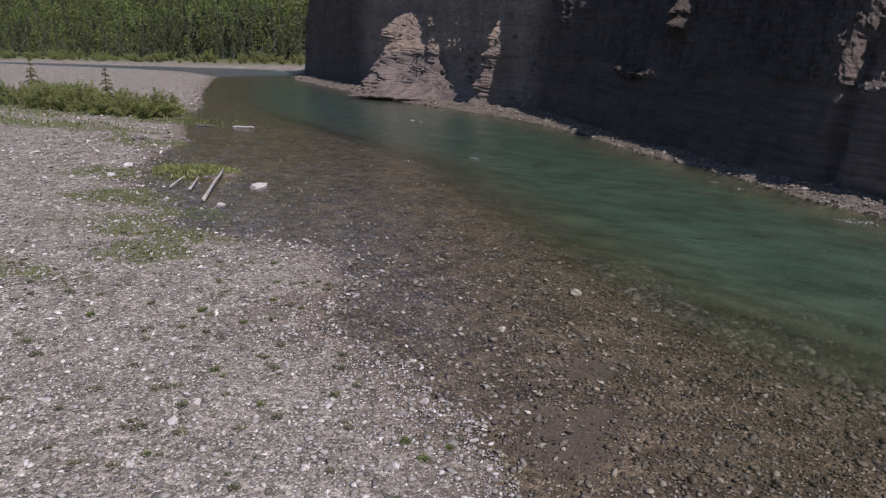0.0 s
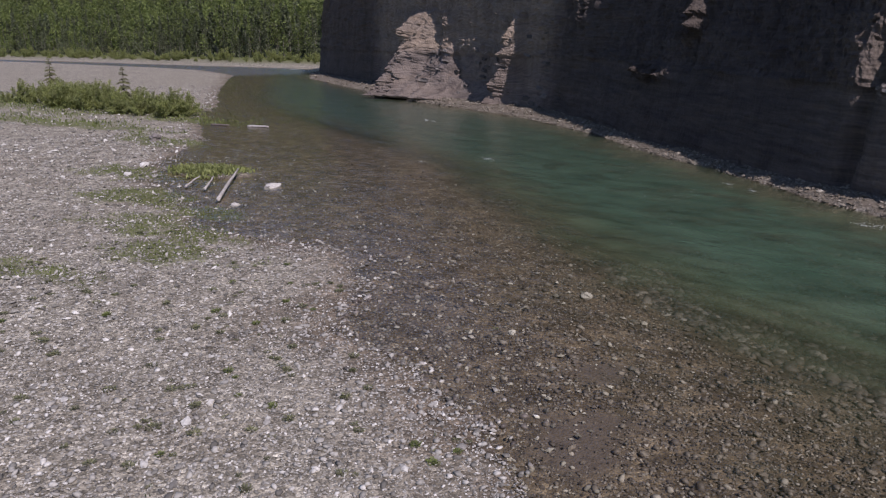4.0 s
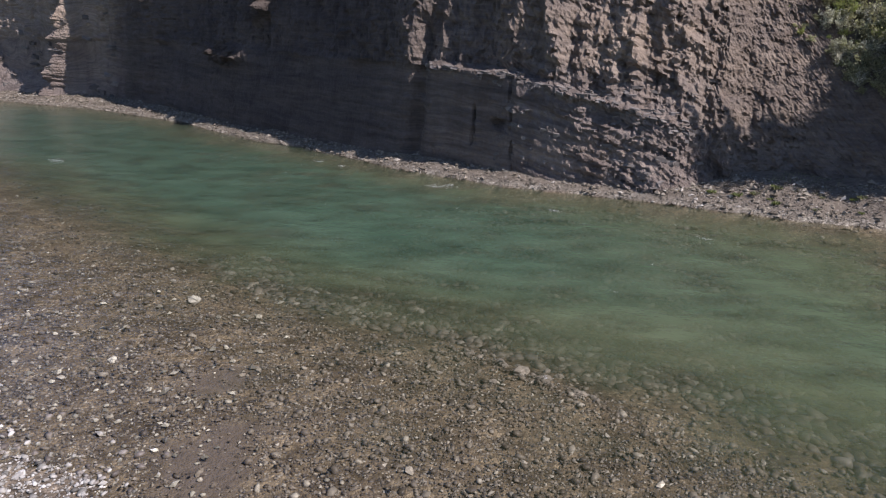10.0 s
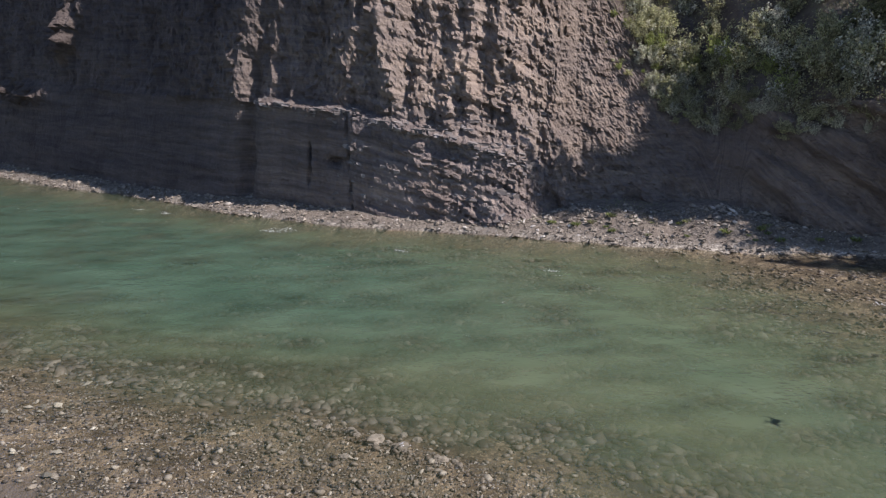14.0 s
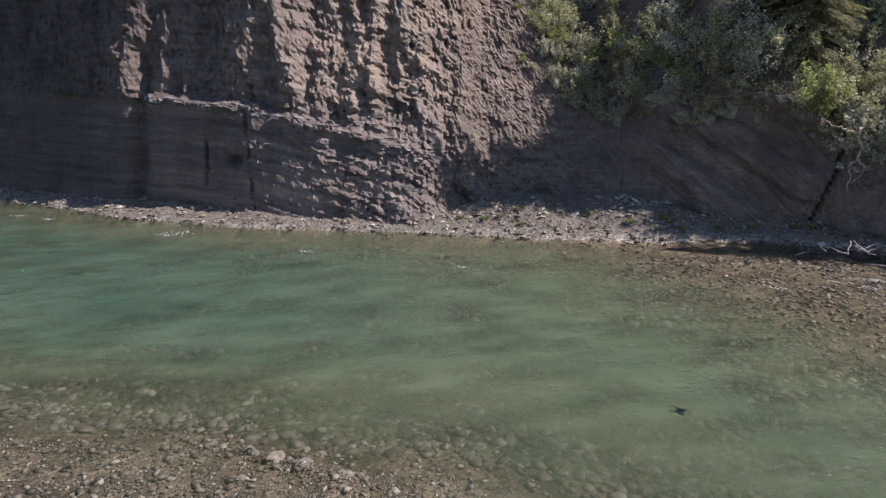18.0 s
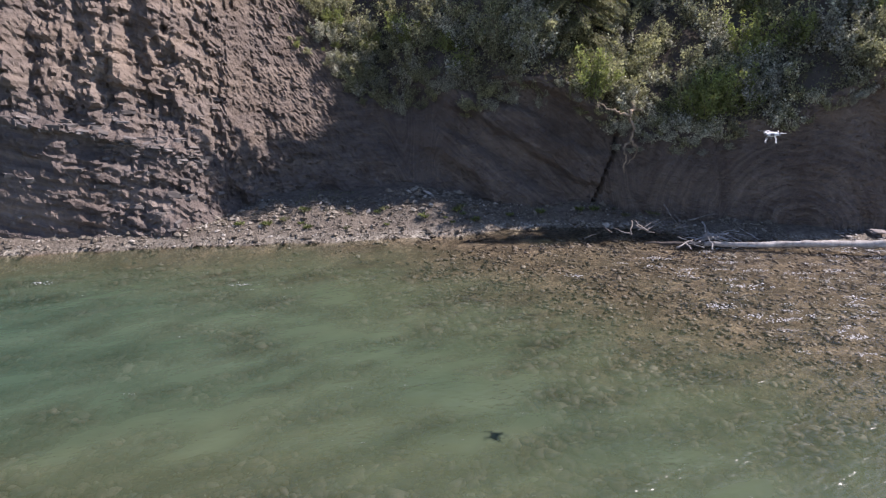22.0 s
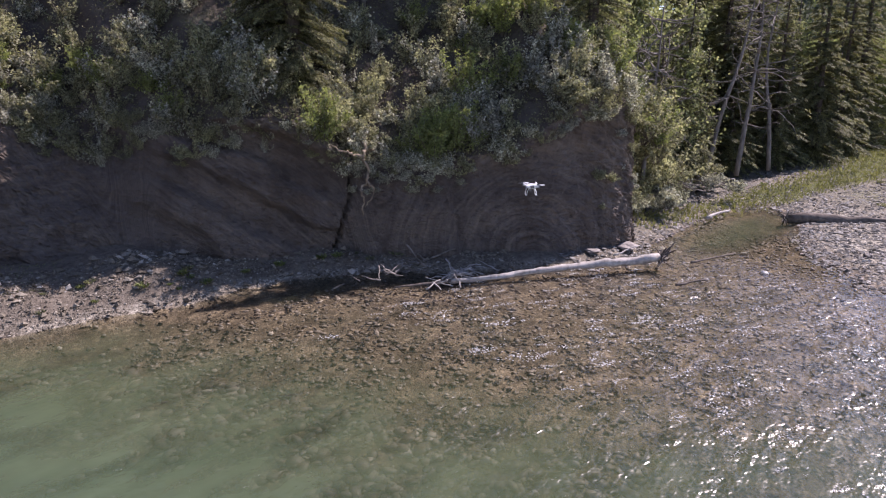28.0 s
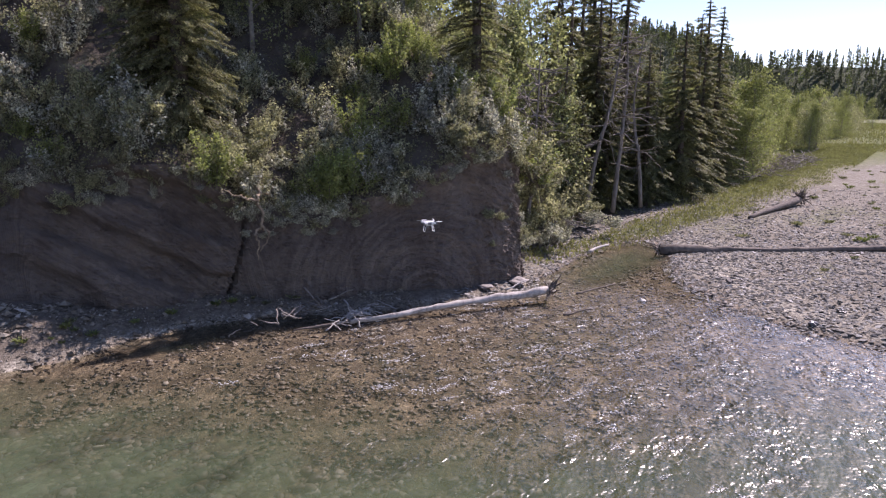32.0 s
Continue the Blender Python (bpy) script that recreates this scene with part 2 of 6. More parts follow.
FOREST_FLOOR = forest_floor_material()
GRAVEL, SHALE, SOIL, WATER = gravel_material(), shale_material(), soil_material(), water_material()
DRY_STONE = stone_material("dry_cobble", ((0.0, (0.095, 0.089, 0.077)), (0.4, (0.245, 0.234, 0.207)), (0.8, (0.37, 0.353, 0.315)), (1.0, (0.62, 0.60, 0.55))))
WET_STONE = stone_material("wet_cobble", ((0.0, (0.055, 0.045, 0.037)), (0.45, (0.135, 0.115, 0.098)), (0.86, (0.22, 0.197, 0.172)), (1.0, (0.40, 0.375, 0.335))), 0.3, 0.5)
RUBBLE = stone_material("shale_rubble", ((0.0, (0.08, 0.067, 0.049)), (0.5, (0.17, 0.146, 0.111)), (0.93, (0.265, 0.235, 0.186)), (1.0, (0.42, 0.39, 0.335))))


# ---- numbers for shapes ----
def hash2(i, j, seed):
    h = (i.astype(np.int64) * 374761393 + j.astype(np.int64) * 668265263 + seed * 974634533) & 0x7FFFFFFF
    h = ((h ^ (h >> 13)) * 1274126177) & 0x7FFFFFFF
    h = (h ^ (h >> 16)) & 0xFFFFFF
    return h / 0xFFFFFF


def vnoise(x, y, seed=0):
    """Smooth value noise in -1..1 for arrays."""
    i, j = np.floor(x), np.floor(y)
    u, v = x - i, y - j
    u, v = u * u * (3 - 2 * u), v * v * (3 - 2 * v)
    a, b = hash2(i, j, seed), hash2(i + 1, j, seed)
    c, d = hash2(i, j + 1, seed), hash2(i + 1, j + 1, seed)
    return 2 * ((a * (1 - u) + b * u) * (1 - v) + (c * (1 - u) + d * u) * v) - 1


def fbm(x, y, seed=0, octaves=4, gain=0.5):
    out, amp, tot = 0, 1.0, 0.0
    for o in range(octaves):
        out = out + amp * vnoise(x * 2**o + 13.7 * o, y * 2**o - 7.1 * o, seed + o)
        tot += amp
        amp *= gain
    return out / tot


def step01(a, b, x):
    t = np.clip((x - a) / (b - a), 0, 1)
    return t * t * (3 - 2 * t)


def land_distance(px, py, poly):
    """Signed distance to a closed outline: positive inside."""
    d = np.full(px.shape, 1e9)
    inside = np.zeros(px.shape, bool)
    n = len(poly)
    for k in range(n):
        (ax, ay), (bx, by) = poly[k], poly[(k + 1) % n]
        ex, ey = bx - ax, by - ay
        t = np.clip(((px - ax) * ex + (py - ay) * ey) / (ex * ex + ey * ey), 0, 1)
        d = np.minimum(d, (px - ax - t * ex) ** 2 + (py - ay - t * ey) ** 2)
        cross = (ay > py) != (by > py)
        xs = ax + (py - ay) * ex / (ey if ey else 1e-9)
        inside ^= cross & (px < xs)
    return np.sqrt(d) * np.where(inside, 1, -1)


# outlines of the plan
NEAR_BANK = [(-600, -40), (-336, 66), (-229, 83), (-200, 85), (-164, 77), (-114, 51.3), (-83, 37), (-77, 32), (-68, 28.5), (-53, 22.5), (-46, 16.5),
             (-38.5, 13.4), (-32, 12.6), (-27, 11.5), (-23.5, 12.7), (-20.6, 13.9), (-18.5, 13.6), (-16.4, 12.5), (-15, 10.6), (-13.2, 9.8), (-10.6, 10.2),
             (-7.8, 9.3), (-5.2, 7.9), (-3.5, 5.0), (-2.5, 0.0), (0.0, -8.0), (8.0, -25.0), (20, -60), (20, -300), (-600, -300)]
FAR_BANK = [(-600, 20), (-430, 54), (-336, 78), (-240, 100), (-205, 108), (-176, 112), (-165, 99), (-138, 83), (-96, 68.3), (-75, 61), (-62, 58.8), (-50, 56.3),
            (-42, 53.2), (-35.4, 50.5), (-28.6, 46), (-24, 43.4), (-20, 42.1), (-15.5, 39.4), (-11.4, 37), (-8, 35.7), (-5, 34.4), (-1, 33.7), (2.5, 33.0),
            (6.2, 32.1), (11, 31.1), (13.4, 30.5), (15.4, 30.9), (18.2, 30.1), (20.4, 28.9), (22.4, 26.9), (25, 25.0), (29.0, 23.1), (33, 23.4), (36, 23.8), (41.5, 24.3), (45.5, 23.0),
            (43, 20.5), (38.6, 18.9), (35, 17.0), (32, 14.0), (30.2, 10.0), (31, 2), (40, -25), (60, -70), (90, -300), (2700, -300), (2700, 2700), (-600, 2700)]
DEEP = [(-230, 118), (-160, 88), (-112, 60), (-90, 48), (-70, 41), (-47, 36), (-31.5, 31), (-16.5, 23.7), (-9.2, 20.2), (-4.8, 18.7), (0, 17.3), (3, 16.6),
        (5.6, 14.8), (8, 11.5), (11, 6), (14, -2), (20, -30), (45, -30), (27, 2), (22, 8.5), (17, 12), (15, 15.5), (13, 20), (11, 25), (9.5, 29), (6, 31),
        (0, 32.6), (-5, 33.5), (-11.6, 36.2), (-20, 41), (-28.6, 45), (-35.4, 49.5), (-50, 55), (-75, 59.8), (-96, 66.8), (-138, 81), (-166, 98), (-200, 122)]


def ground_height(x, y):
    a = land_distance(x, y, NEAR_BANK) + 0.5 * fbm(x * 0.5, y * 0.5, 3, 3)
    c = land_distance(x, y, FAR_BANK) + 0.25 * fbm(x * 0.7, y * 0.7, 5, 3)
    g = land_distance(x, y, DEEP)
    flat = step01(28.5, 34, x) * step01(27, 22, y)
    flat = np.maximum(flat, step01(34, 40, x))
    flat = np.maximum(flat, step01(-150, -172, x))
    bar = 0.7 * (1 - np.exp(-np.maximum(a, 0) / 14)) + 0.07 * fbm(x * 0.25, y * 0.25, 11, 3) * step01(0, 3, a)
    steep = 0.75 * (1 - np.exp(-np.maximum(c, 0) * 0.5)) + 0.16 * fbm(x * 0.8, y * 0.8, 13, 3) * step01(0.3, 1.2, c)
    wide = 1.1 * (1 - np.exp(-np.maximum(c, 0) / 16)) + 2.6 * step01(20, 190, c)
    steep = steep + step01(0.4, 2.2, c) * (0.55 * np.exp(-(((x - 13.0) / 2.0) ** 2)) + 0.25 * np.exp(-(((x - 18.6) / 1.2) ** 2)) + 0.3 * np.exp(-(((x - 8.2) / 2.2) ** 2)))
    bank = steep * (1 - flat) + wide * flat
    bed = -0.02 - 0.16 * (1 - np.exp(np.minimum(np.maximum(a, c), 0) / 3.0))
    bed = bed - (0.78 + 0.72 * step01(9, -12, x)) * step01(-3.5, 5.5, g) - 0.05 * step01(-8, 0, g)
    bed = bed + 0.035 * fbm(x * 0.9, y * 0.9, 21, 3) - 0.10 * np.exp(-(((x - 17) / 3.6) ** 2) - ((y - 29.6 + 0.3 * (x - 17)) / 1.3) ** 2) + 0.13 * np.exp(-(((x + 1.2) * 0.9 + (y - 15.9) * 0.45) / 1.9) ** 2 - (((y - 15.9) * 0.9 - (x + 1.2) * 0.0 + 0.5 * (x + 1.2)) / 0.55) ** 2)
    bed = bed - 0.42 * np.exp(-(((x - 38) / 5.0) ** 2) - ((y - 21.6) / 1.5) ** 2)
    isle = np.hypot(((x + 39.5) * 0.92 + (y - 17.4) * 0.39) / 3.4, ((y - 17.4) * 0.92 - (x + 39.5) * 0.39) / 1.7)
    bed = np.maximum(bed, 0.30 * step01(1.25, 0.6, isle + 0.2 * fbm(x * 0.6, y * 0.6, 15, 2)) - 0.22 - 5.0 * (isle > 1.6))
    z = np.where(a > 0, bar, np.where(c > 0, bank, bed))
    return z, a, c, g, flat


def silt_at(x, y):
    """Patches of fine brown silt among the stones of the near shallows."""
    d = np.minimum(np.hypot((x + 5.9) / 0.95, (y - 10.5) / 1.5), np.hypot((x + 7.4) / 0.7, (y - 13.4) / 0.8))
    return step01(1.25, 0.6, d + 0.6 * fbm(x * 1.3, y * 1.3, 88, 3))


def mesh_from(name, verts, faces, material=None, smooth=False, attrs=None):
    """verts (n,3) and faces (m,k) of one size k, as one mesh; attrs: float values a vertex."""
    verts, faces = np.asarray(verts, np.float32), np.asarray(faces, np.int32)
    me = bpy.data.meshes.new(name)
    m, k = faces.shape
    me.vertices.add(len(verts))
    me.vertices.foreach_set("co", verts.ravel())
    me.loops.add(m * k)
    me.loops.foreach_set("vertex_index", faces.ravel())
    me.polygons.add(m)
    me.polygons.foreach_set("loop_start", np.arange(0, m * k, k, dtype=np.int32))
    me.polygons.foreach_set("loop_total", np.full(m, k, np.int32))
    me.polygons.foreach_set("use_smooth", np.full(m, smooth))
    for key, val in (attrs or {}).items():
        me.attributes.new(key, "FLOAT", "POINT").data.foreach_set("value", np.asarray(val, np.float32).ravel())
    me.update(calc_edges=True)
    if material:
        me.materials.append(material)
    return me


def grid_faces(rows, cols):
    i = np.arange(rows - 1)[:, None] * cols + np.arange(cols - 1)[None, :]
    return np.stack([i, i + 1, i + cols + 1, i + cols], -1).reshape(-1, 4)


# ---- the ground, one sheet to the horizon ----
def spaced(*runs):
    out = [np.arange(a, b, s) for a, b, s in runs]
    return np.concatenate(out)


GX = spaced((-2600, -600, 250), (-600, -180, 12), (-180, -70, 2.5), (-70, -40, 0.8), (-40, 52, 0.4), (52, 110, 1.6), (110, 700, 15), (700, 2601, 250))
GY = spaced((-2000, -300, 200), (-300, -14, 13), (-14, 4, 1.0), (4, 40, 0.4), (40, 66, 0.7), (66, 150, 2.5), (150, 700, 20), (700, 2601, 250))
XX, YY = np.meshgrid(GX, GY)
ZZ, DA, DC, DG, FLAT = ground_height(XX, YY)
ZZ = ZZ + step01(220, 900, DC) * 30 * (XX < -100) + 0.02 * fbm(XX * 1.7, YY * 1.7, 31, 2)
wet = step01(0.12, -0.02, ZZ + 0.05 * fbm(XX * 0.8, YY * 0.8, 41, 3))
GRASSY = [(-42, 13.6, 4.0, 1.6), (-35.0, 11.2, 3.6, 1.9), (-29, 10.2, 3.6, 2.0), (-24.0, 8.8, 3.2, 1.5), (-24.3, 4.6, 2.2, 1.0), (-30, 12.6, 3.4, 1.3), (-26.4, 10.8, 2.6, 1.4),
          (-55.2, 20.0, 4.5, 2.0), (-74, 16.5, 13, 3.0), (-95, 21, 26, 8), (-70, 28, 8, 3)]
green_a = np.zeros(XX.shape)
for gx, gy, ga, gb in GRASSY:
    u, v = (XX - gx) * 0.92 + (YY - gy) * 0.39, (YY - gy) * 0.92 - (XX - gx) * 0.39
    green_a = np.maximum(green_a, step01(1.15, 0.5, np.hypot(u / ga, v / gb) + 0.9 * fbm(XX * 0.6, YY * 0.6, 51, 4) + 0.35 * fbm(XX * 2.3, YY * 2.3, 53, 2)) * 0.8)
strip_y = np.interp(XX, [34, 44, 54, 80, 250], [25.6, 24.6, 22.8, 23.0, 23.0])
green_c = FLAT * step01(1.0, 0.0, np.abs(YY - strip_y) / np.interp(XX, [40, 52, 60, 105, 140], [1.4, 2.4, 3.6, 8, 90]) + 0.5 * fbm(XX * 0.12, YY * 0.4, 61, 4)) * step01(0.5, 2, DC)
green_c = np.maximum(green_c, FLAT * 0.55 * step01(0.12, 0.45, fbm(XX * 0.1, YY * 0.25, 63, 4)) * step01(3, 8, DC))
far_green = step01(190, 215, -XX) * step01(8, 45, DC + 14 * fbm(XX * 0.03, YY * 0.05, 64, 3))
GREEN = np.clip(np.maximum(np.maximum(green_a, green_c), far_green), 0, 1)
RUB = np.maximum(step01(0.15, 0.7, DC) * (1 - FLAT), 0.5 * FLAT * (XX > 0) * step01(1, 6, DC)) * (1 - GREEN)
ground = new("ground", mesh_from("ground", np.stack([XX, YY, ZZ], -1).reshape(-1, 3), grid_faces(len(GY), len(GX)), GRAVEL, True,
             {"wet": wet, "green": GREEN, "rubble": RUB, "silt": silt_at(XX, YY)}))
tagged(ground, "pale river gravel bar and stony bed, dry grey to wet brown", "ground", kind="structure")

# ---- the river ----
wx, wy = (GX > -600) & (GX < 110), (GY > -200) & (GY < 150)
WX, WY = XX[np.ix_(wy, wx)], YY[np.ix_(wy, wx)]
depth = np.maximum(-ZZ[np.ix_(wy, wx)], 0)
murk = 1 - np.exp(-np.maximum(depth - 0.12, 0) * (1.3 + 0.5 * step01(-6, 8, WX)))
murk = np.clip(murk * (1 + 0.5 * fbm(WX * 0.55 + 0.2 * WY, WY * 1.3, 75, 4, 0.65) + 0.35 * fbm(WX * 0.9 + 0.5 * WY, WY * 2.4, 77, 2)), 0, 1)
riff = np.clip(step01(6, 22, WX + 2.5 * fbm(WX * 0.2, WY * 0.2, 73, 2)) * step01(36, 28, WY) + 0.22 * step01(-0.2, -0.6, ZZ[np.ix_(wy, wx)]) * (1 + 1.2 * step01(-6, 10, WX)) + step01(-150, -175, WX), 0, 1)
riff = riff * step01(34, 28.5, WX - 0.25 * (WY - 14)) + 0.2
swell = 0.014 * fbm(WX * 0.9, WY * 1.7, 71, 3) * (0.4 + 3.0 * riff)
river = new("river", mesh_from("river", np.stack([WX, WY, swell], -1).reshape(-1, 3), grid_faces(wy.sum(), wx.sum()), WATER, True,
            {"murk": murk, "riffle": riff, "pool": step01(0.6, 1.6, depth)}))
tagged(river, "clear shallow river water turning milky green over the channel", "water", kind="structure")


# ---- the cliff and the wooded hillside above it ----
FOOT = [(-150, 165), (-166, 135), (-171, 112), (-166, 101), (-139, 88), (-98, 73.5), (-76, 66.5), (-66, 64.2), (-60, 62.6), (-54, 61.4), (-50, 59.8), (-42, 55.9), (-36, 52.4),
        (-29, 47.3), (-20.5, 43.0), (-12, 38.4), (-8, 37.0), (-4, 35.4), (-1.5, 34.45), (1.3, 34.1), (3.2, 34.3), (4.3, 35.2), (5.6, 36.4), (8.5, 36.6), (12, 35.6),
        (15, 33.9), (17.6, 32.5), (20.2, 31.0), (22, 29.2), (24, 27.4), (27.2, 25.0), (30, 23.7), (31.2, 23.4), (32.4, 24.8), (33.6, 26.6), (35.5, 29), (39, 30), (46, 30.5), (60, 31.5),
        (85, 33), (150, 38), (300, 52), (600, 80)]


def along(xs, keys):
    return np.interp(xs, [k for k, _ in keys], [v for _, v in keys])


foot = np.array(FOOT)
seg = np.r_[0, np.cumsum(np.hypot(*np.diff(foot, axis=0).T))]
at_x = lambda xx: np.interp(xx, foot[3:, 0], seg[3:])
s_all = spaced((0, at_x(-100), 2.0), (at_x(-100), at_x(-38), 0.5), (at_x(-38), at_x(33), 0.125), (at_x(33), at_x(60), 0.8), (at_x(60), seg[-1], 8))
soft_s = np.zeros((2, len(s_all)))
for off in np.linspace(-0.7, 0.7, 7):
    soft_s += np.stack([np.interp(s_all + off, seg, foot[:, 0]), np.interp(s_all + off, seg, foot[:, 1])])
FX, FY = soft_s / 7
back = np.stack([along(FX, [(-170, 0.45), (-30, 0.4), (0, 0.12), (12, 0.1), (20, 0.35), (30, 0.5), (45, 0.1), (600, 0)]), np.ones(len(FX))])
back /= np.hypot(*back)
wall_top = along(FX, [(-166, 21), (-150, 26), (-12, 24), (-4, 20), (0, 16), (4, 14), (7, 11.8), (9, 9.6), (11, 7.2), (12.6, 6.0), (14, 6.2), (18, 6.1), (19.5, 5.1), (21, 4.3), (24.5, 4.2), (26, 5.6), (28, 7.0), (30, 6.6), (31.5, 5.5), (33.2, 4.0), (35, 2.2), (38, 1.4), (600, 1.4)])
wall_top = wall_top + along(FX, [(-170, 2), (4, 1.2), (12, 0.8), (36, 0.5), (45, 0)]) * fbm(s_all * 0.35, s_all * 0, 52, 4)
ledge = along(FX, [(-40, 6.2), (-9, 5.5), (-5, 5.2), (0, 4.0), (3.2, 3.2), (4.5, 2.2), (6, 0), (600, 0)])
lean = along(FX, [(-170, 0.16), (-120, 0.1), (-100, 0.08), (-66, 0.06), (-46, 0.12), (-39, 0.28), (-12, 0.31), (-7, 0.31), (-3, 0.38), (0, 0.46), (4, 0.6), (8, 0.75), (11, 0.9), (12.6, 0.8), (14.5, 0.35), (17, 0.15), (20, 0.08), (25, 0.08), (28, 0.08), (31, 0.12), (33, 0.5), (36, 1.0), (600, 1.5)])
hill_top = along(FX, [(-170, 60), (20, 48), (28, 34), (33, 20), (38, 10), (46, 4), (60, 2.5), (600, 3)])
hill_run = along(FX, [(-170, 1.2), (0, 1.1), (6, 1.05), (14, 1.25), (30, 1.6), (40, 3.0), (60, 8), (600, 12)])
NV = 130
vv = np.linspace(0, 1, NV) ** 1.15
Z = -0.4 + (wall_top[None, :] + 0.4) * vv[:, None]
S = np.broadcast_to(s_all, Z.shape)
PX = np.broadcast_to(FX, Z.shape)
tall = along(FX, [(-170, 1), (3, 1), (5, 0.6), (12, 0.3), (600, 0.2)])
above = np.maximum(Z - ledge, 0)
set_back = along(FX, [(-170, 0.14), (-120, 0.1), (-98, 0.06), (-66, 0.05), (-46, 0.12), (-39, 0.27), (-14, 0.26), (-11, 0.08), (-5, 0.1), (-2.5, 0.24), (0, 0.4), (1.5, 0.48), (4, 0.5), (6, 0.12)]) * np.minimum(Z, ledge) + lean * above + along(FX, [(-40, 0.0), (-30, 0.35), (-12, 0.4), (-10.6, 1.3), (-4, 1.5), (0, 1.3), (3.5, 1.0), (5, 0)]) * step01(0, 0.3, above) * (0.75 + 0.6 * fbm(S * 0.55, Z * 0, 5, 3))
# strata that dip towards the wooded end, gullies in the upper face, broken blocks
bed_z = Z + 5.5 - along(FX, [(-170, 8), (-40, 6.2), (-9, 5.5), (-5, 5.2), (0, 4.0), (2.2, 3.2), (3.4, 2.4), (5, 1.4), (600, 1.4)]) + 0.12 * fbm(S * 0.12, Z * 0.1, 8, 3) + 3.0 * step01(-48, -58, PX) * fbm(S * 0.2, Z * 0.25, 89, 4)
fold = step01(12, 14, PX)
slant = step01(21.5, 20, PX) * fold
arch = (0.95 * np.hypot(S - at_x(26.3), 1.05 * (Z - 0.2)) + 0.3 * fbm(S * 0.7, Z * 0.7, 9, 4))
bed_z = bed_z * (1 - fold) + fold * (arch * (1 - slant) + slant * (0.75 * Z + 0.6 * (S - at_x(17)) + 0.3 * fbm(S * 0.4, Z * 0.4, 57, 3)))
thick = 0.42
layer = np.floor(bed_z / thick)
frac = bed_z / thick - layer
out_by = hash2(layer, np.floor(S / 2.3 + 3 * hash2(layer, layer * 0, 4)), 17) - 0.5
thin = hash2(np.floor(bed_z / 0.13), np.floor(S / 0.9 + 7 * hash2(np.floor(bed_z / 0.13), layer * 0, 5)), 19) - 0.5
no_beds = along(FX, [(-170, 0.45), (-58, 0.4), (-48, 0.8), (-14, 0.7), (-11, 0.35), (-5, 0.45), (-2.5, 0.9), (0, 1.15), (3.6, 1.25), (5.5, 0.12), (13, 0.12), (15, 0.22), (20, 0.2), (21, 0.1), (23.6, 0.1), (24, 0.75), (29, 0.75), (31, 0.4), (600, 0.4)])
low = step01(0.3, -0.3, Z - ledge)
rib = np.abs(fbm(S * 0.33, Z * 0.06, 23, 3, 0.55))
rib2 = np.abs(fbm(S * 1.1 + 0.4 * Z, Z * 0.22, 25, 3))
gully = (along(FX, [(-40, 0.9), (-12, 1.3), (-6, 2.0), (2, 1.8), (6, 1.2), (12, 0.6)]) * (0.35 - rib) + 0.6 * (0.3 - rib2)) * (1 - low) * tall
ridged = 0.5 - np.abs(fbm(S * 1.1 + 0.2 * Z, Z * 0.38, 39, 5, 0.62)) - 0.4 * np.abs(fbm(S * 2.9, Z * 1.7, 43, 3, 0.65))
block = hash2(np.floor(S * 2.1 + 0.5 * vnoise(S, Z, 44)), np.floor(bed_z * 3.0), 46) - 0.5
near_arch = step01(3.6, 2.2, arch) * step01(23.4, 24.0, PX)
no_beds = no_beds * np.where(PX > 23.4, 0.25 + 0.75 * near_arch, 1.0)
strata = no_beds * (0.34 * out_by * step01(0, 0.14, frac) * step01(1, 0.88, frac) + 0.15 * thin)
bumpy = 0.22 * fbm(S * 0.9, Z * 0.9, 27, 4) + 0.28 * fbm(S * 2.8, Z * 2.3, 29, 4, 0.8) + (0.52 * ridged + 0.05 * block) * along(FX, [(-170, 0.6), (-34, 0.5), (-14, 0.5), (-6, 0.9), (0, 1.2), (3, 1.2), (6, 0.9), (9, 0.8), (13, 0.6), (600, 0.4)])
slabs = 0.6 * step01(-0.4, 0.6, np.sin((S - at_x(17)) * 1.1 + Z * 1.3 + 0.15 * Z ** 2 + 2.4 * fbm(S * 0.3, Z * 0.3, 48, 3))) * step01(12.5, 15, PX) * step01(21, 19.5, PX) + 0.5 * fbm(S * 0.45 + 0.5 * Z, Z * 0.5, 55, 4) * step01(4, 6, PX) * step01(16, 13, PX) + 0.42 * step01(20.5, 20.9, PX) * step01(23.9, 23.65, PX + 0.12 * Z) * step01(4.4, 3.4, Z)
chip = (hash2(np.floor(S * 2.6 + 1.3 * vnoise(S * 1.7, Z * 1.3, 84)), np.floor(Z * 3.4 + 1.3 * vnoise(S * 1.1, Z * 2.1, 85)), 86) - 0.5) * 0.24 * (1 - low) * step01(-30, -10, PX) * step01(11, 7, PX)
calm = along(FX, [(-170, 1), (-34, 0.7), (-26, 0.5), (-12, 0.6), (-6, 0.75), (-2, 1.0), (4, 1.0), (6, 0.8), (13, 0.7), (21, 0.6), (23, 0.55), (30, 0.6), (600, 0.6)])
lobes = 0.55 + 0.75 * (1 - np.abs(fbm(S * 0.13 + 0.05 * Z, Z * 0.05, 60, 2)) * 2.2)
butt = (PX + 79.0 + 0.2 * Z + 2.0 * fbm(Z * 0.3, Z * 0, 56, 3)) / (10.8 - 0.3 * Z)
fan = 7.0 * np.clip(1 - butt ** 2, 0, 1) ** 0.7 * np.clip(1.0 - Z / 12.2, 0, 1) ** 0.5 * lobes * (1 + 0.8 * fbm(S * 0.35, Z * 0.22, 58, 6, 0.7))
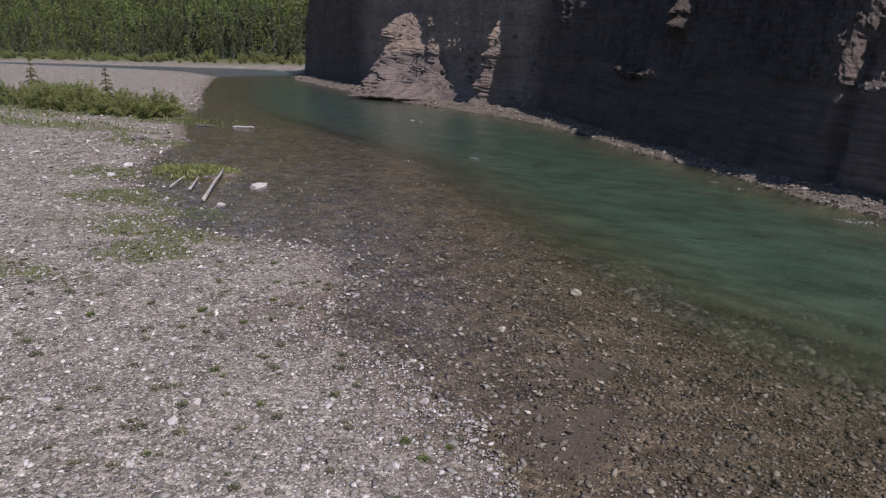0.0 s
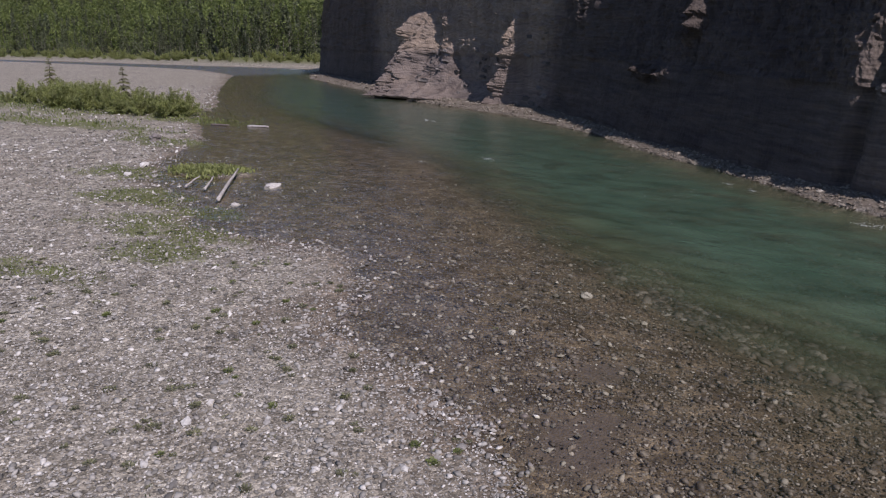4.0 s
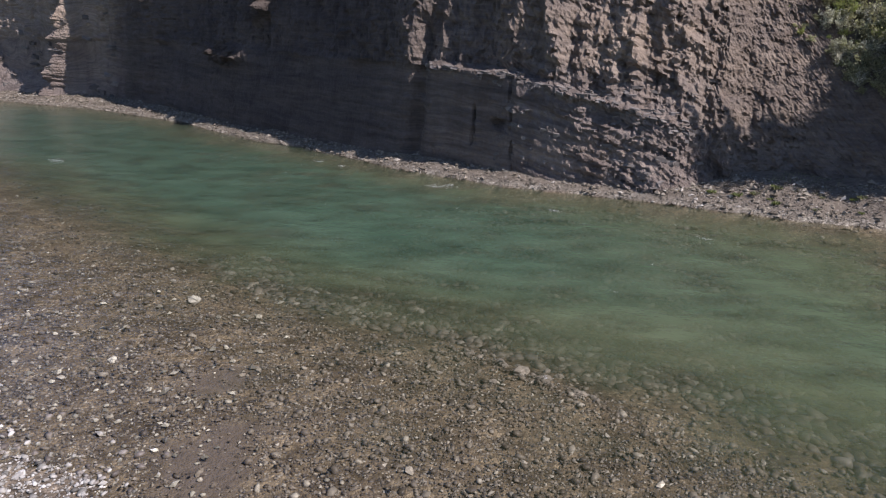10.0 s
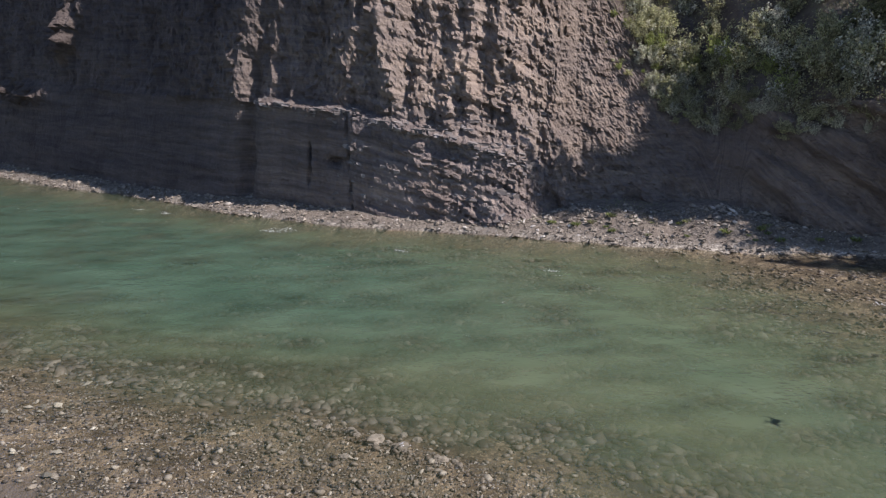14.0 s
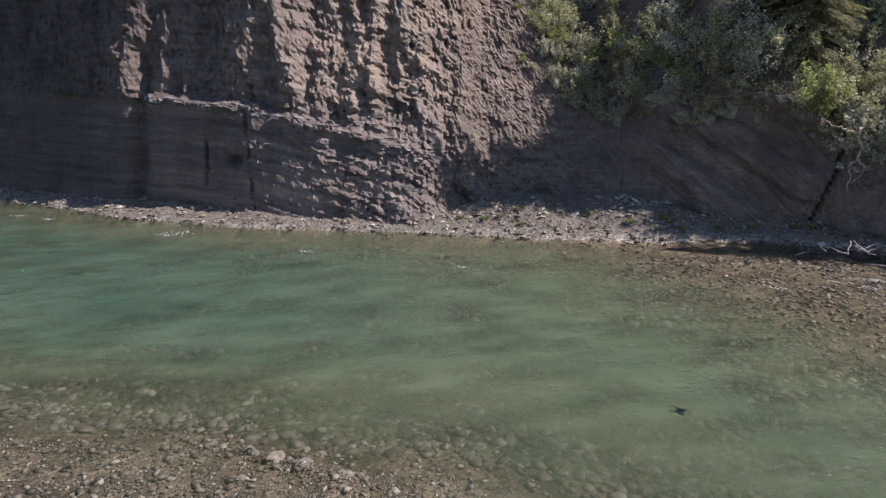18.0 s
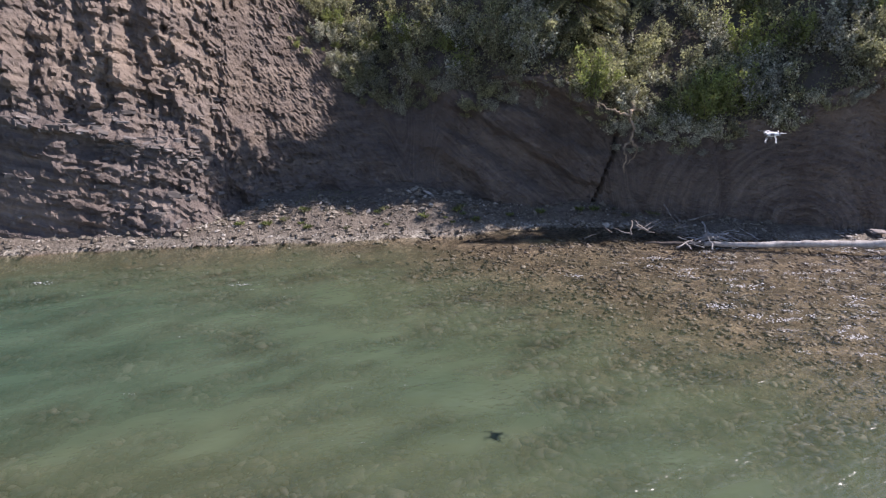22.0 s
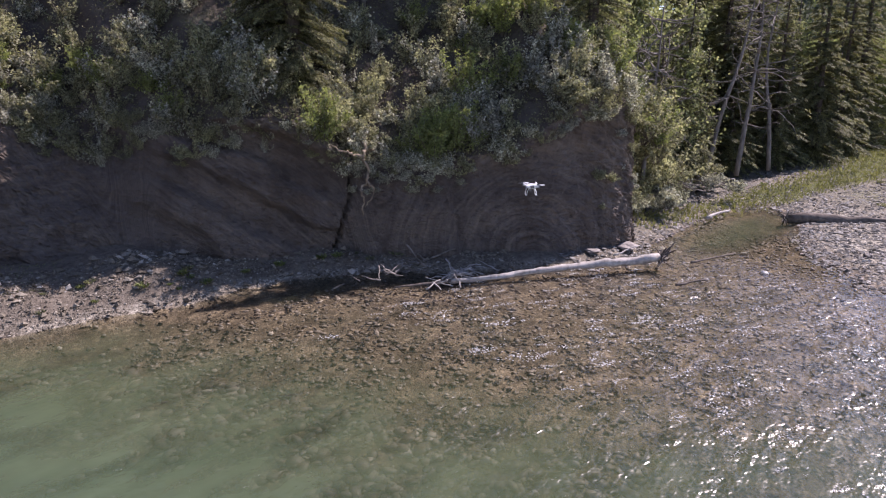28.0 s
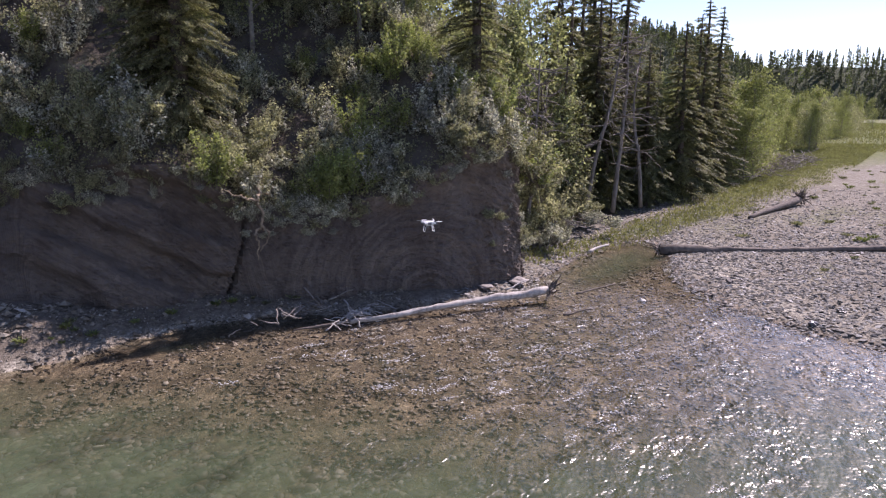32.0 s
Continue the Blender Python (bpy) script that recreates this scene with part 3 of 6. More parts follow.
big = 3.2 * np.clip(0.75 + 0.9 * fbm(S * 0.5, Z * 0.6, 91, 4, 0.65), 0, 1.2) * np.exp(-(((PX + 57.8 - 0.1 * Z) / (1.25 + 0.45 * np.sin(Z * 1.1))) ** 2)) + 0.8 * fbm(S * 0.11, Z * 0.05, 33, 2) * step01(-20, -40, PX)
skirt = 3.2 * np.exp(-(((PX + 71) / 13) ** 2)) * np.clip(1 - Z / 3.0, 0, 1) ** 1.3
slump = skirt + big * step01(16, 2, Z) * (0.8 + 0.5 * fbm(S * 0.35, Z * 0.3, 37, 3)) + fan
patch = np.clip(0.55 + 1.3 * fbm(S * 0.8, Z * 1.2, 62, 4, 0.65), 0, 1.2) * 2.6 * np.exp(-(((PX + 31.5) / 2.5) ** 2)) * step01(6.4, 5.4, Z) * step01(4.4, 5.4, Z) + np.clip(0.5 + 1.3 * fbm(S * 0.8, Z * 0.9, 63, 4, 0.65), 0, 1.2) * 2.3 * np.exp(-(((PX + 28.2 - 0.1 * Z) / 1.1) ** 2)) * step01(14, 9.5, Z) * step01(7.0, 9.2, Z)
nose = 0.5 * np.exp(-(((PX - 2.4) / 1.5) ** 2)) * step01(0.9, 0.1, above)
over = 0.5 * np.exp(-(((PX - 19) / 3.0) ** 2)) * step01(2.5, 5, Z) + 0.35 * step01(0.78, 1.0, vv)[:, None] * step01(10, 13, PX)
cleft = -0.6 * np.exp(-(((PX - 20.4 + 0.22 * (3.0 - Z) + 0.05 * np.sin(Z * 4)) / 0.05) ** 2)) * step01(4.6, 4.0, Z)
hollow = -0.7 * np.exp(-(((PX + 6.0) / 0.42) ** 2) - ((Z - 2.75) / 0.22) ** 2) - 0.35 * np.exp(-(((PX + 7.6 - 0.05 * Z) / 0.07) ** 2)) * step01(3.9, 3.4, Z) * step01(1.2, 1.7, Z) - 0.25 * np.exp(-(((PX + 5.0 + 0.08 * Z) / 0.06) ** 2)) * low
seam = -1.0 * np.exp(-(((PX + 11.6 - 0.08 * Z) / 0.55) ** 2)) * step01(14, 7, Z) * (0.8 + 0.4 * fbm(Z * 0.9, Z * 0, 59, 3))
disp = along(FX, [(-170, -1.2), (-80, -1.0), (-50, -0.6), (-30, -0.5), (-12, -0.7), (-3, -0.35), (4, -0.3), (12, -0.2), (600, 0)]) + hollow + slabs + calm * (strata + bumpy * (1 - 0.8 * low * step01(1.5, -3, PX) - 0.45 * low * step01(-3, 1.5, PX) * step01(5, 3.6, PX)) * along(FX, [(13, 1), (16, 0.7), (22, 0.5), (24, 0.4), (27.5, 0.6), (30, 1.5), (33, 1.8), (36, 1)])) + gully + chip + slump + patch + nose + over + cleft + seam - set_back
disp = disp + (hash2(np.arange(Z.size).reshape(Z.shape), Z * 0, 81) - 0.5) * (0.04 + 0.10 * (1 - low) * along(FX, [(-170, 1.5), (-50, 1.2), (-30, 0.6), (-8, 0.8), (9, 1), (13, 0.3), (600, 0.15)]))
disp = disp * step01(-0.4, 0.5, Z) - 0.2 * step01(0.5, -0.4, Z)
CX, CY, CZ = FX - back[0] * disp, FY - back[1] * disp, Z + 0.08 * fbm(S * 1.3, Z * 1.3, 35, 3)
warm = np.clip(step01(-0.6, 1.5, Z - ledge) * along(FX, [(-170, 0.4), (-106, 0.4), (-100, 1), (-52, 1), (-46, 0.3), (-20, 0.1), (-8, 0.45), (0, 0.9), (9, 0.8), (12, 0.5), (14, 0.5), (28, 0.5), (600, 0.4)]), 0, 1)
# colour painted dark along the shaded wall, paler where sunlit; arch bands are rock
cliff = new("cliff", mesh_from("cliff", np.stack([CX, CY, CZ], -1).reshape(-1, 3), grid_faces(NV, len(s_all))[:, ::-1], SHALE, False, {"warm": warm, "run": S, "bedding": bed_z, "shade_tone": np.broadcast_to(along(FX, [(-170, 0.3), (-108, 0.2), (-100, 1.0), (-52, 1.0), (-47, 0.16), (-16, 0.16), (-11, 0.45), (-5, 0.7), (0, 1.0), (3.5, 0.9), (5, 0.66), (12, 0.6), (20, 0.7), (33, 0.8), (600, 0.6)]), Z.shape) + 0.17 * near_arch * np.cos(arch * 6.6) * (0.7 + 0.8 * fbm(S * 0.6, Z * 0.6, 66, 3)), "beds": np.clip(low * along(FX, [(-170, 0.15), (-30, 0.45), (-11, 0.55), (4, 0.8), (6, 0.2)]) + along(FX, [(-170, 0.05), (12, 0.1), (15, 0.22), (20.5, 0.22), (21, 0.12), (23.6, 0.12), (24, 0.2), (36, 0.2)]) + 0.6 * near_arch, 0, 1)}))
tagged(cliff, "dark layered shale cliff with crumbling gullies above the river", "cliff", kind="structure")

NH = 60
hv = np.linspace(0, 1, NH) ** 1.4
HZ = wall_top[None, :] + np.maximum(hill_top - wall_top, 0.3)[None, :] * hv[:, None]
run = (HZ - wall_top) * hill_run
lump = 0.45 * fbm(S[:1] * 0.35, run * 0.3, 45, 4) * step01(0.0, 0.06, hv)[:, None]
HX, HY = CX[-1] + back[0] * run, CY[-1] + back[1] * run
HZ = HZ + lump + (CZ[-1] - Z[-1])[None, :] * (1 - step01(0, 0.1, hv))[:, None]
far_back = np.stack([HX[-1] + back[0] * 900, HY[-1] + back[1] * 900, HZ[-1] + 0 * HX[-1]], -1)
hv_pts = np.concatenate([np.stack([HX, HY, HZ], -1).reshape(-1, 3), far_back])
hillside = new("hillside", mesh_from("hillside", hv_pts, grid_faces(NH + 1, len(s_all))[:, ::-1], SOIL, True))
tagged(hillside, "steep dark soil slope under the woods above the cliff", "hillside", kind="structure")


def hill_at(x, run_back):
    """A place on the hillside: at the foot's x, so many metres back from the wall's top."""
    k = int(np.argmin(np.abs(FX - x) + 1e6 * (np.arange(len(FX)) < 6)))
    r = (HZ[:, k] - wall_top[k]) * hill_run[k]
    px, py = np.interp(run_back, run[:, k], HX[:, k]), np.interp(run_back, run[:, k], HY[:, k])
    return float(px), float(py), float(np.interp(run_back, run[:, k], HZ[:, k]))


def ground_at(x, y):
    z = ground_height(np.array([float(x)]), np.array([float(y)]))[0]
    return float(z[0])


def wall_at(x, share):
    """A place on the rock wall at the foot's x, at a share of its height."""
    k = int(np.argmin(np.abs(FX - x) + 1e6 * (np.arange(len(FX)) < 6)))
    i = int(np.argmin(np.abs(vv - share)))
    return float(CX[i, k]), float(CY[i, k]), float(CZ[i, k])


# ---- helpers for things ----
RNG = np.random.default_rng(7)


def part(name, me, parent, label=""):
    ob = new(name, me)
    ob.parent = parent
    if label:
        ob["label"] = label
    return ob


def base(name, x, y, z, label, category, group="", turn=0.0, size=1.0):
    ob = new(name)
    ob.empty_display_size = 0.2
    ob.location, ob.rotation_euler[2], ob.scale = (x, y, z), turn, (size,) * 3
    return tagged(ob, label, category, group)


def at(x, y, z, turn=0.0, size=1.0, tilt=0.0):
    return Matrix.Translation((x, y, z)) @ Matrix.Rotation(turn, 4, "Z") @ Matrix.Rotation(tilt, 4, "X") @ Matrix.Scale(size, 4)


def unit(v):
    return v / np.maximum(np.linalg.norm(v, axis=-1, keepdims=True), 1e-9)


def tube(points, radii, sides=7, rough=0.0, seed=0):
    """A tapered limb along points: verts and quads."""
    p, r = np.asarray(points, float), np.asarray(radii, float)
    d = unit(np.gradient(p, axis=0))
    ref = np.where(np.abs(d[:, 2:3]) > 0.9, np.array([[1.0, 0, 0]]), np.array([[0, 0, 1.0]]))
    a = unit(np.cross(d, ref))
    b = np.cross(d, a)
    ang = np.linspace(0, 2 * np.pi, sides, endpoint=False)
    rr = r[:, None] * (1 + rough * vnoise(np.arange(len(p))[:, None] * 0.9 + 0 * ang, ang[None, :] * 1.5 + 0 * r[:, None], seed))
    v = p[:, None] + rr[..., None] * (np.cos(ang)[None, :, None] * a[:, None] + np.sin(ang)[None, :, None] * b[:, None])
    i = np.arange(len(p) - 1)[:, None] * sides + np.arange(sides)[None, :]
    j = np.arange(len(p) - 1)[:, None] * sides + (np.arange(sides) + 1)[None, :] % sides
    f = np.stack([i, j, j + sides, i + sides], -1).reshape(-1, 4)
    c0, c1 = len(p) * sides, len(p) * sides + 1
    v = np.concatenate([v.reshape(-1, 3), p[:1], p[-1:]])
    k = np.arange(sides)
    k2 = (k + 1) % sides
    o = (len(p) - 1) * sides
    caps = np.concatenate([np.stack([k2, k, k * 0 + c0, k * 0 + c0], -1), np.stack([o + k, o + k2, k * 0 + c1, k * 0 + c1], -1)])
    return v, f, caps


def limbs_mesh(name, limbs, material):
    """Several tubes (points, radii, sides) in one mesh."""
    vs, fs, n = [], [], 0
    for k, (p, r, sides) in enumerate(limbs):
        v, f, _ = tube(p, r, sides, 0.25, k)
        vs.append(v)
        fs.append(f + n)
        n += len(v)
    return mesh_from(name, np.concatenate(vs), np.concatenate(fs), material, True)


def log_mesh(name, points, radii, material, sides=14, rough=0.25, seed=0):
    v, f, caps = tube(points, radii, sides, rough, seed)
    me = bpy.data.meshes.new(name)
    faces = [tuple(q) for q in f.tolist()] + [(a, b, c) for a, b, c, _ in caps.tolist()]
    me.from_pydata(v.tolist(), [], faces)
    me.materials.append(material)
    for poly in me.polygons:
        poly.use_smooth = True
    return me


def cards(centres, sizes, rng, aspect=1.6, along=None, flat=0.0):
    """Small leaf shapes: one kinked quad a leaf."""
    c = np.asarray(centres, float)
    n = len(c)
    d = unit(rng.normal(size=(n, 3))) if along is None else unit(along + 0.35 * rng.normal(size=(n, 3)))
    up = rng.normal(size=(n, 3)) * (1 - flat) + np.array([0, 0, 1.0]) * (flat + 0.35)
    w = unit(np.cross(d, up))
    s = np.broadcast_to(np.asarray(sizes, float), (n,))[:, None]
    nrm = unit(np.cross(w, d))
    v = np.stack([c - d * s * aspect * 0.5, c + w * s * 0.5 + nrm * s * 0.12, c + d * s * aspect * 0.5, c - w * s * 0.5 + nrm * s * 0.12], 1)
    return v.reshape(-1, 3), np.arange(4 * n).reshape(n, 4)


def bend(start, direction, length, n, droop, rng, wander=0.12):
    p, d = [np.array(start, float)], unit(np.array(direction, float))
    for _ in range(n):
        d = unit(d + np.array([0, 0, -droop]) + wander * rng.normal(size=3))
        p.append(p[-1] + d * length / n)
    return np.array(p)


# ---- plant materials ----
SILVER = leaf_material("silver_leaf", (0.12, 0.122, 0.095), (0.66, 0.655, 0.59), 0.35, 0.55, 0.9, 0.4)
GREEN_LEAF = leaf_material("green_leaf", (0.125, 0.128, 0.08), (0.48, 0.475, 0.33), 0.45, 0.6, 0.7, 0.4)
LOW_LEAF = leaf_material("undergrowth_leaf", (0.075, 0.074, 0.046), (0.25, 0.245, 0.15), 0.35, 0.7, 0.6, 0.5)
BRIGHT = leaf_material("bright_leaf", (0.15, 0.18, 0.068), (0.35, 0.39, 0.16), 0.5)
ASPEN_LEAF = leaf_material("aspen_leaf", (0.15, 0.172, 0.085), (0.40, 0.43, 0.235), 0.52)
NEEDLE = leaf_material("spruce_needle", (0.075, 0.082, 0.048), (0.30, 0.30, 0.155), 0.4)
WILLOW = leaf_material("willow_leaf", (0.135, 0.155, 0.06), (0.33, 0.36, 0.15), 0.45)
GRASS = leaf_material("grass_blade", (0.09, 0.11, 0.038), (0.20, 0.235, 0.088), 0.35)
WASH_GRASS = leaf_material("yellow_grass", (0.13, 0.138, 0.055), (0.28, 0.28, 0.125), 0.35)
SAGE = leaf_material("grey_herb", (0.085, 0.092, 0.052), (0.24, 0.245, 0.15), 0.4)
FAR_LEAF = leaf_material("far_foliage", (0.075, 0.10, 0.034), (0.205, 0.25, 0.09), 0.4, 0.6, 0.06, 0.4)
FAR_NEEDLE = leaf_material("far_needles", (0.05, 0.064, 0.038), (0.14, 0.16, 0.09), 0.3, 0.6, 0.06, 0.35)
BARK = bark_material("spruce_bark", (0.05, 0.04, 0.032), (0.14, 0.115, 0.095))
PALE_BARK = bark_material("aspen_bark", (0.11, 0.10, 0.082), (0.30, 0.28, 0.24), (3, 3, 5))
DEAD_WOOD = bark_material("weathered_wood", (0.11, 0.096, 0.082), (0.29, 0.262, 0.23))
GREY_LOG = bark_material("bleached_log", (0.22, 0.20, 0.18), (0.52, 0.49, 0.45), (5, 5, 5))
DARK_LOG = bark_material("dark_log", (0.07, 0.058, 0.05), (0.20, 0.17, 0.145), (5, 5, 5))
STEM = bark_material("shrub_stem", (0.09, 0.07, 0.055), (0.22, 0.19, 0.15))
ROOTY = bark_material("exposed_root", (0.16, 0.122, 0.085), (0.38, 0.305, 0.215))


# ---- spruces ----
def spruce(seed, height, radius, material=NEEDLE, needles=96, leaf=0.054):
    rng = np.random.default_rng(seed)
    ob = base("spruce_tree", 0, 0, -500, "tall dark green spruce with drooping branches", "tree", "spruces")
    zs = np.linspace(0, height, 9)
    lean_xy = np.cumsum(rng.normal(size=(9, 2)) * 0.03, 0)
    part("trunk", log_mesh("trunk", np.c_[lean_xy, zs], np.linspace(0.022, 0.003, 9) * height, BARK, 8, 0.15, seed), ob, "grey-brown bark")
    cs, dirs, sizes, boughs = [], [], [], []
    levels = int(height * 3.4)
    for k in range(levels):
        f = (k + rng.random()) / levels
        z = height * (0.06 + 0.94 * f)
        reach = radius * (1 - f) ** 0.75 * (0.75 + 0.45 * rng.random()) + 0.12
        for _ in range(int(5 + 5 * (1 - f))):
            a = rng.random() * 2 * np.pi
            d = np.array([np.cos(a), np.sin(a), 0.15 - 0.35 * (1 - f)])
            ln = reach * (0.7 + 0.4 * rng.random())
            b = bend((0, 0, z), d, ln, 4, 0.10, rng, 0.06)
            if ln > 0.8:
                boughs.append((b, np.linspace(0.03, 0.006, 5) * (0.5 + ln / 3), 4))
            m = max(18, int(ln * needles))
            t = rng.random(m) ** 0.7 * 4
            i = np.minimum(t.astype(int), 3)
            p = b[i] + (b[i + 1] - b[i]) * (t - i)[:, None]
            side = np.cross(unit(b[-1] - b[0]), (0, 0, 1))
            off = rng.uniform(-1, 1, m)[:, None] * side * (0.10 + 0.24 * ln * (1.15 - t / 4))[:, None] * 0.6
            cs.append(p + off + rng.normal(size=(m, 3)) * 0.03)
            dirs.append(unit(b[-1] - b[0]) + 1.1 * np.sign(off @ side)[:, None] * side * 0.7 + np.array([0, 0, -0.25]))
            sizes.append(leaf * (0.7 + 0.65 * rng.random(m)))
    v, f = cards(np.concatenate(cs), np.concatenate(sizes), rng, 2.8, np.concatenate(dirs), 0.75)
    part("crown", mesh_from("crown", v, f, material), ob)
    tagged(part("bough_frame", limbs_mesh("bough_frame", boughs[::2], BARK), ob, "brown branches"), kind="stuff")
    return ob


# ---- broadleaf trees ----
def aspen(seed, height, leafy=2600, spread=0.2, material=ASPEN_LEAF, low=0.16):
    rng = np.random.default_rng(seed)
    ob = base("aspen_tree", 0, 0, -500, "slender aspen with a pale trunk and light green leaves", "tree", "aspens")
    trunk = bend((0, 0, 0), (0.03, 0, 1), height, 10, -0.02, rng, 0.04)
    part("trunk", log_mesh("trunk", trunk, np.linspace(0.011, 0.003, 11) * height, PALE_BARK, 8, 0.1, seed), ob, "pale grey-white trunk")
    limbs, cs = [], []
    for k in range(26):
        f = low + (1 - low) * (k + rng.random()) / 26
        p = trunk[0] + (trunk[-1] - trunk[0]) * f
        p = trunk[int(f * 9.99)]
        a = rng.random() * 2 * np.pi
        ln = height * spread * (1.25 - f) * (0.7 + 0.6 * rng.random()) + 0.3
        b = bend(p, (np.cos(a), np.sin(a), 0.7), ln, 4, -0.02, rng)
        limbs.append((b, np.linspace(0.012, 0.003, 5) * height * 0.25, 4))
        m = int(leafy / 26)
        t = 0.5 + 3.5 * rng.random(m)
        i = np.minimum(t.astype(int), 3)
        cs.append(b[i] + (b[i + 1] - b[i]) * (t - i)[:, None] + rng.normal(size=(m, 3)) * (0.16 + 0.13 * ln))
    v, f = cards(np.concatenate(cs), 0.10 + 0.08 * rng.random(sum(map(len, cs))), rng, 1.25)
    tagged(part("limb_frame", limbs_mesh("limb_frame", limbs, PALE_BARK), ob), kind="stuff")
    part("crown", mesh_from("crown", v, f, material), ob, "light green leaves")
    return ob


def bush(seed, name, label, material, height, width, leaves, leaf, stem_mat=STEM, upright=0.9, group="bushes"):
    rng = np.random.default_rng(seed)
    ob = base(name, 0, 0, -500, label, "bush", group)
    limbs, cs, ds = [], [], []
    shoots = 15
    for k in range(shoots):
        a = rng.random() * 2 * np.pi
        r = width * rng.random() ** 0.7
        top = height * (1.05 - 0.5 * (r / width) ** 2) * (0.7 + 0.5 * rng.random())
        d = np.array([np.cos(a) * r, np.sin(a) * r, top * upright])
        b = bend((0.1 * np.cos(a), 0.1 * np.sin(a), 0), d, np.linalg.norm(d), 5, 0.02, rng, 0.13)
        limbs.append((b, np.linspace(0.02, 0.005, 6), 4))
        m = int(leaves / shoots)
        t = 5 * (0.12 + 0.88 * rng.random(m) ** 0.75)
        i = np.minimum(t.astype(int), 4)
        cs.append(b[i] + (b[i + 1] - b[i]) * (t - i)[:, None] + rng.normal(size=(m, 3)) * (0.045 + 0.045 * width))
    c = np.concatenate(cs)
    v, f = cards(c, leaf * (0.7 + 0.6 * rng.random(len(c))), rng, 1.7)
    tagged(part("woody_base", limbs_mesh("woody_base", limbs, stem_mat), ob, "thin brown stems"), kind="stuff")
    part("foliage", mesh_from("foliage", v, f, material), ob)
    return ob


def place(kinds, spots, rng, low=0.8, high=1.2, sink=0.05):
    for k, (x, y, z) in enumerate(spots):
        src = kinds[int(rng.integers(len(kinds)))]
        copy_thing(src, at(x, y, z - sink, rng.random() * 6.28, rng.uniform(low, high), rng.normal() * 0.05))


def drop_sources(kinds):
    for src in kinds:
        for o in (*src.children_recursive, src):
            bpy.data.objects.remove(o)


def slope_z(x, y):
    k = int(np.argmin(np.hypot(HX - x, HY - y)))
    return float(max(HZ.ravel()[k], ground_at(x, y)))


SPRUCES = [spruce(11, 13.0, 2.6), spruce(12, 15.0, 2.8), spruce(13, 11.0, 2.3)]
FULL = spruce(15, 15.0, 2.8, NEEDLE, 160, 0.04)
ASPENS = [aspen(21, 11), aspen(22, 9, 2300, 0.24), aspen(23, 13, 3000, 0.17)]
SILVERS = [bush(31 + k, "silver_bush", "silver-leaved willow bush on the slope above the cliff", SILVER, h, w, n, 0.085, group="silver bushes")
           for k, (h, w, n) in enumerate([(1.3, 0.7, 800), (0.9, 0.8, 750), (2.2, 0.9, 1300)])]
GREENS = [bush(41 + k, "green_bush", "leafy green bush on the wooded slope", GREEN_LEAF, h, w, n, 0.08, group="green bushes")
          for k, (h, w, n) in enumerate([(1.2, 0.9, 1000), (2.4, 1.2, 1700), (0.7, 0.8, 700)])]
BRIGHTS = [bush(51 + k, "bright_bush", "sunlit yellow-green bush on the slope", BRIGHT, h, w, n, 0.07, group="bright bushes")
           for k, (h, w, n) in enumerate([(1.6, 0.9, 1500), (2.4, 1.1, 2200)])]

rng = np.random.default_rng(5)
# the two large spruces over the rock wall, then the woods
for x, y, z, s, turn in [(20.0, 33.9, 6.3, 1.07, 0.4), (31.9, 27.1, 5.6, 1.0, 2.0)]:
    copy_thing(FULL, at(x, y, z, turn, s))
drop_sources([FULL])
# added spruce, hidden behind the first, to cast shade on the crumbling slope
copy_thing(SPRUCES[2], at(19.7, 35.3, 7.4, 0.9, 1.12))
spots = [hill_at(x, r_) for x, r_ in [(24, 22), (26, 25), (28, 29), (21, 20), (17, 26), (31, 22), (12, 30), (33.5, 9), (35, 16)]]
place(SPRUCES, spots, rng, 0.75, 1.15, 0.2)
for x, y, s in [(50, 31, 1.0), (53, 29.8, 1.05), (56, 30.4, 1.1), (58, 27.6, 0.95), (60, 28.4, 1.1), (63, 26.4, 1.1), (65.5, 28.0, 1.15), (68.5, 26.2, 1.15), (71.5, 28.0, 1.2), (74.5, 26.8, 1.1), (78, 29, 1.2),
                (57, 33.5, 1.6), (62, 34.5, 1.6), (66.5, 36.5, 1.65), (54, 33, 1.5), (59.5, 37, 1.7), (66, 33, 1.4), (75, 33, 1.2), (46.5, 31, 1.1), (50, 35, 1.2), (84, 33, 1.0), (61, 37, 1.25), (44, 36, 1.2), (70, 38, 1.3)]:
    copy_thing(SPRUCES[int(rng.integers(3))], at(x, y, ground_at(x, y) - 0.2, rng.random() * 6.28, s * 1.05))
spots = []
for k in range(60):
    x = rng.uniform(12, 37)
    spots.append(hill_at(x, rng.uniform(15 if x > 20 else 20, 34) if x < 33 else rng.uniform(3, 20)))
place(ASPENS, spots, rng, 0.7, 1.15, 0.2)
for x, y, s in [(44, 28.6, 0.8), (42, 30.5, 0.9), (64, 29.5, 0.9), (80, 31, 0.9), (85, 30.5, 0.9), (37.5, 29.5, 0.9), (39.5, 31.5, 1.0), (36.2, 31.5, 1.0), (43, 33.5, 1.1), (49, 32, 0.9), (56, 33, 1.0), (34.6, 30.0, 0.8), (38.2, 34, 1.1)]:
    copy_thing(ASPENS[int(rng.integers(3))], at(x, y, 2.0, rng.random() * 6.28, s))

spots = [hill_at(rng.uniform(23, 31.5), rng.uniform(8, 17)) for _ in range(14)]
place(ASPENS, spots, rng, 0.6, 0.95, 0.2)

# high-crowned aspens added behind the big spruce to shade the slope beyond
high = aspen(27, 13, 3600, 0.17, ASPEN_LEAF, 0.5)
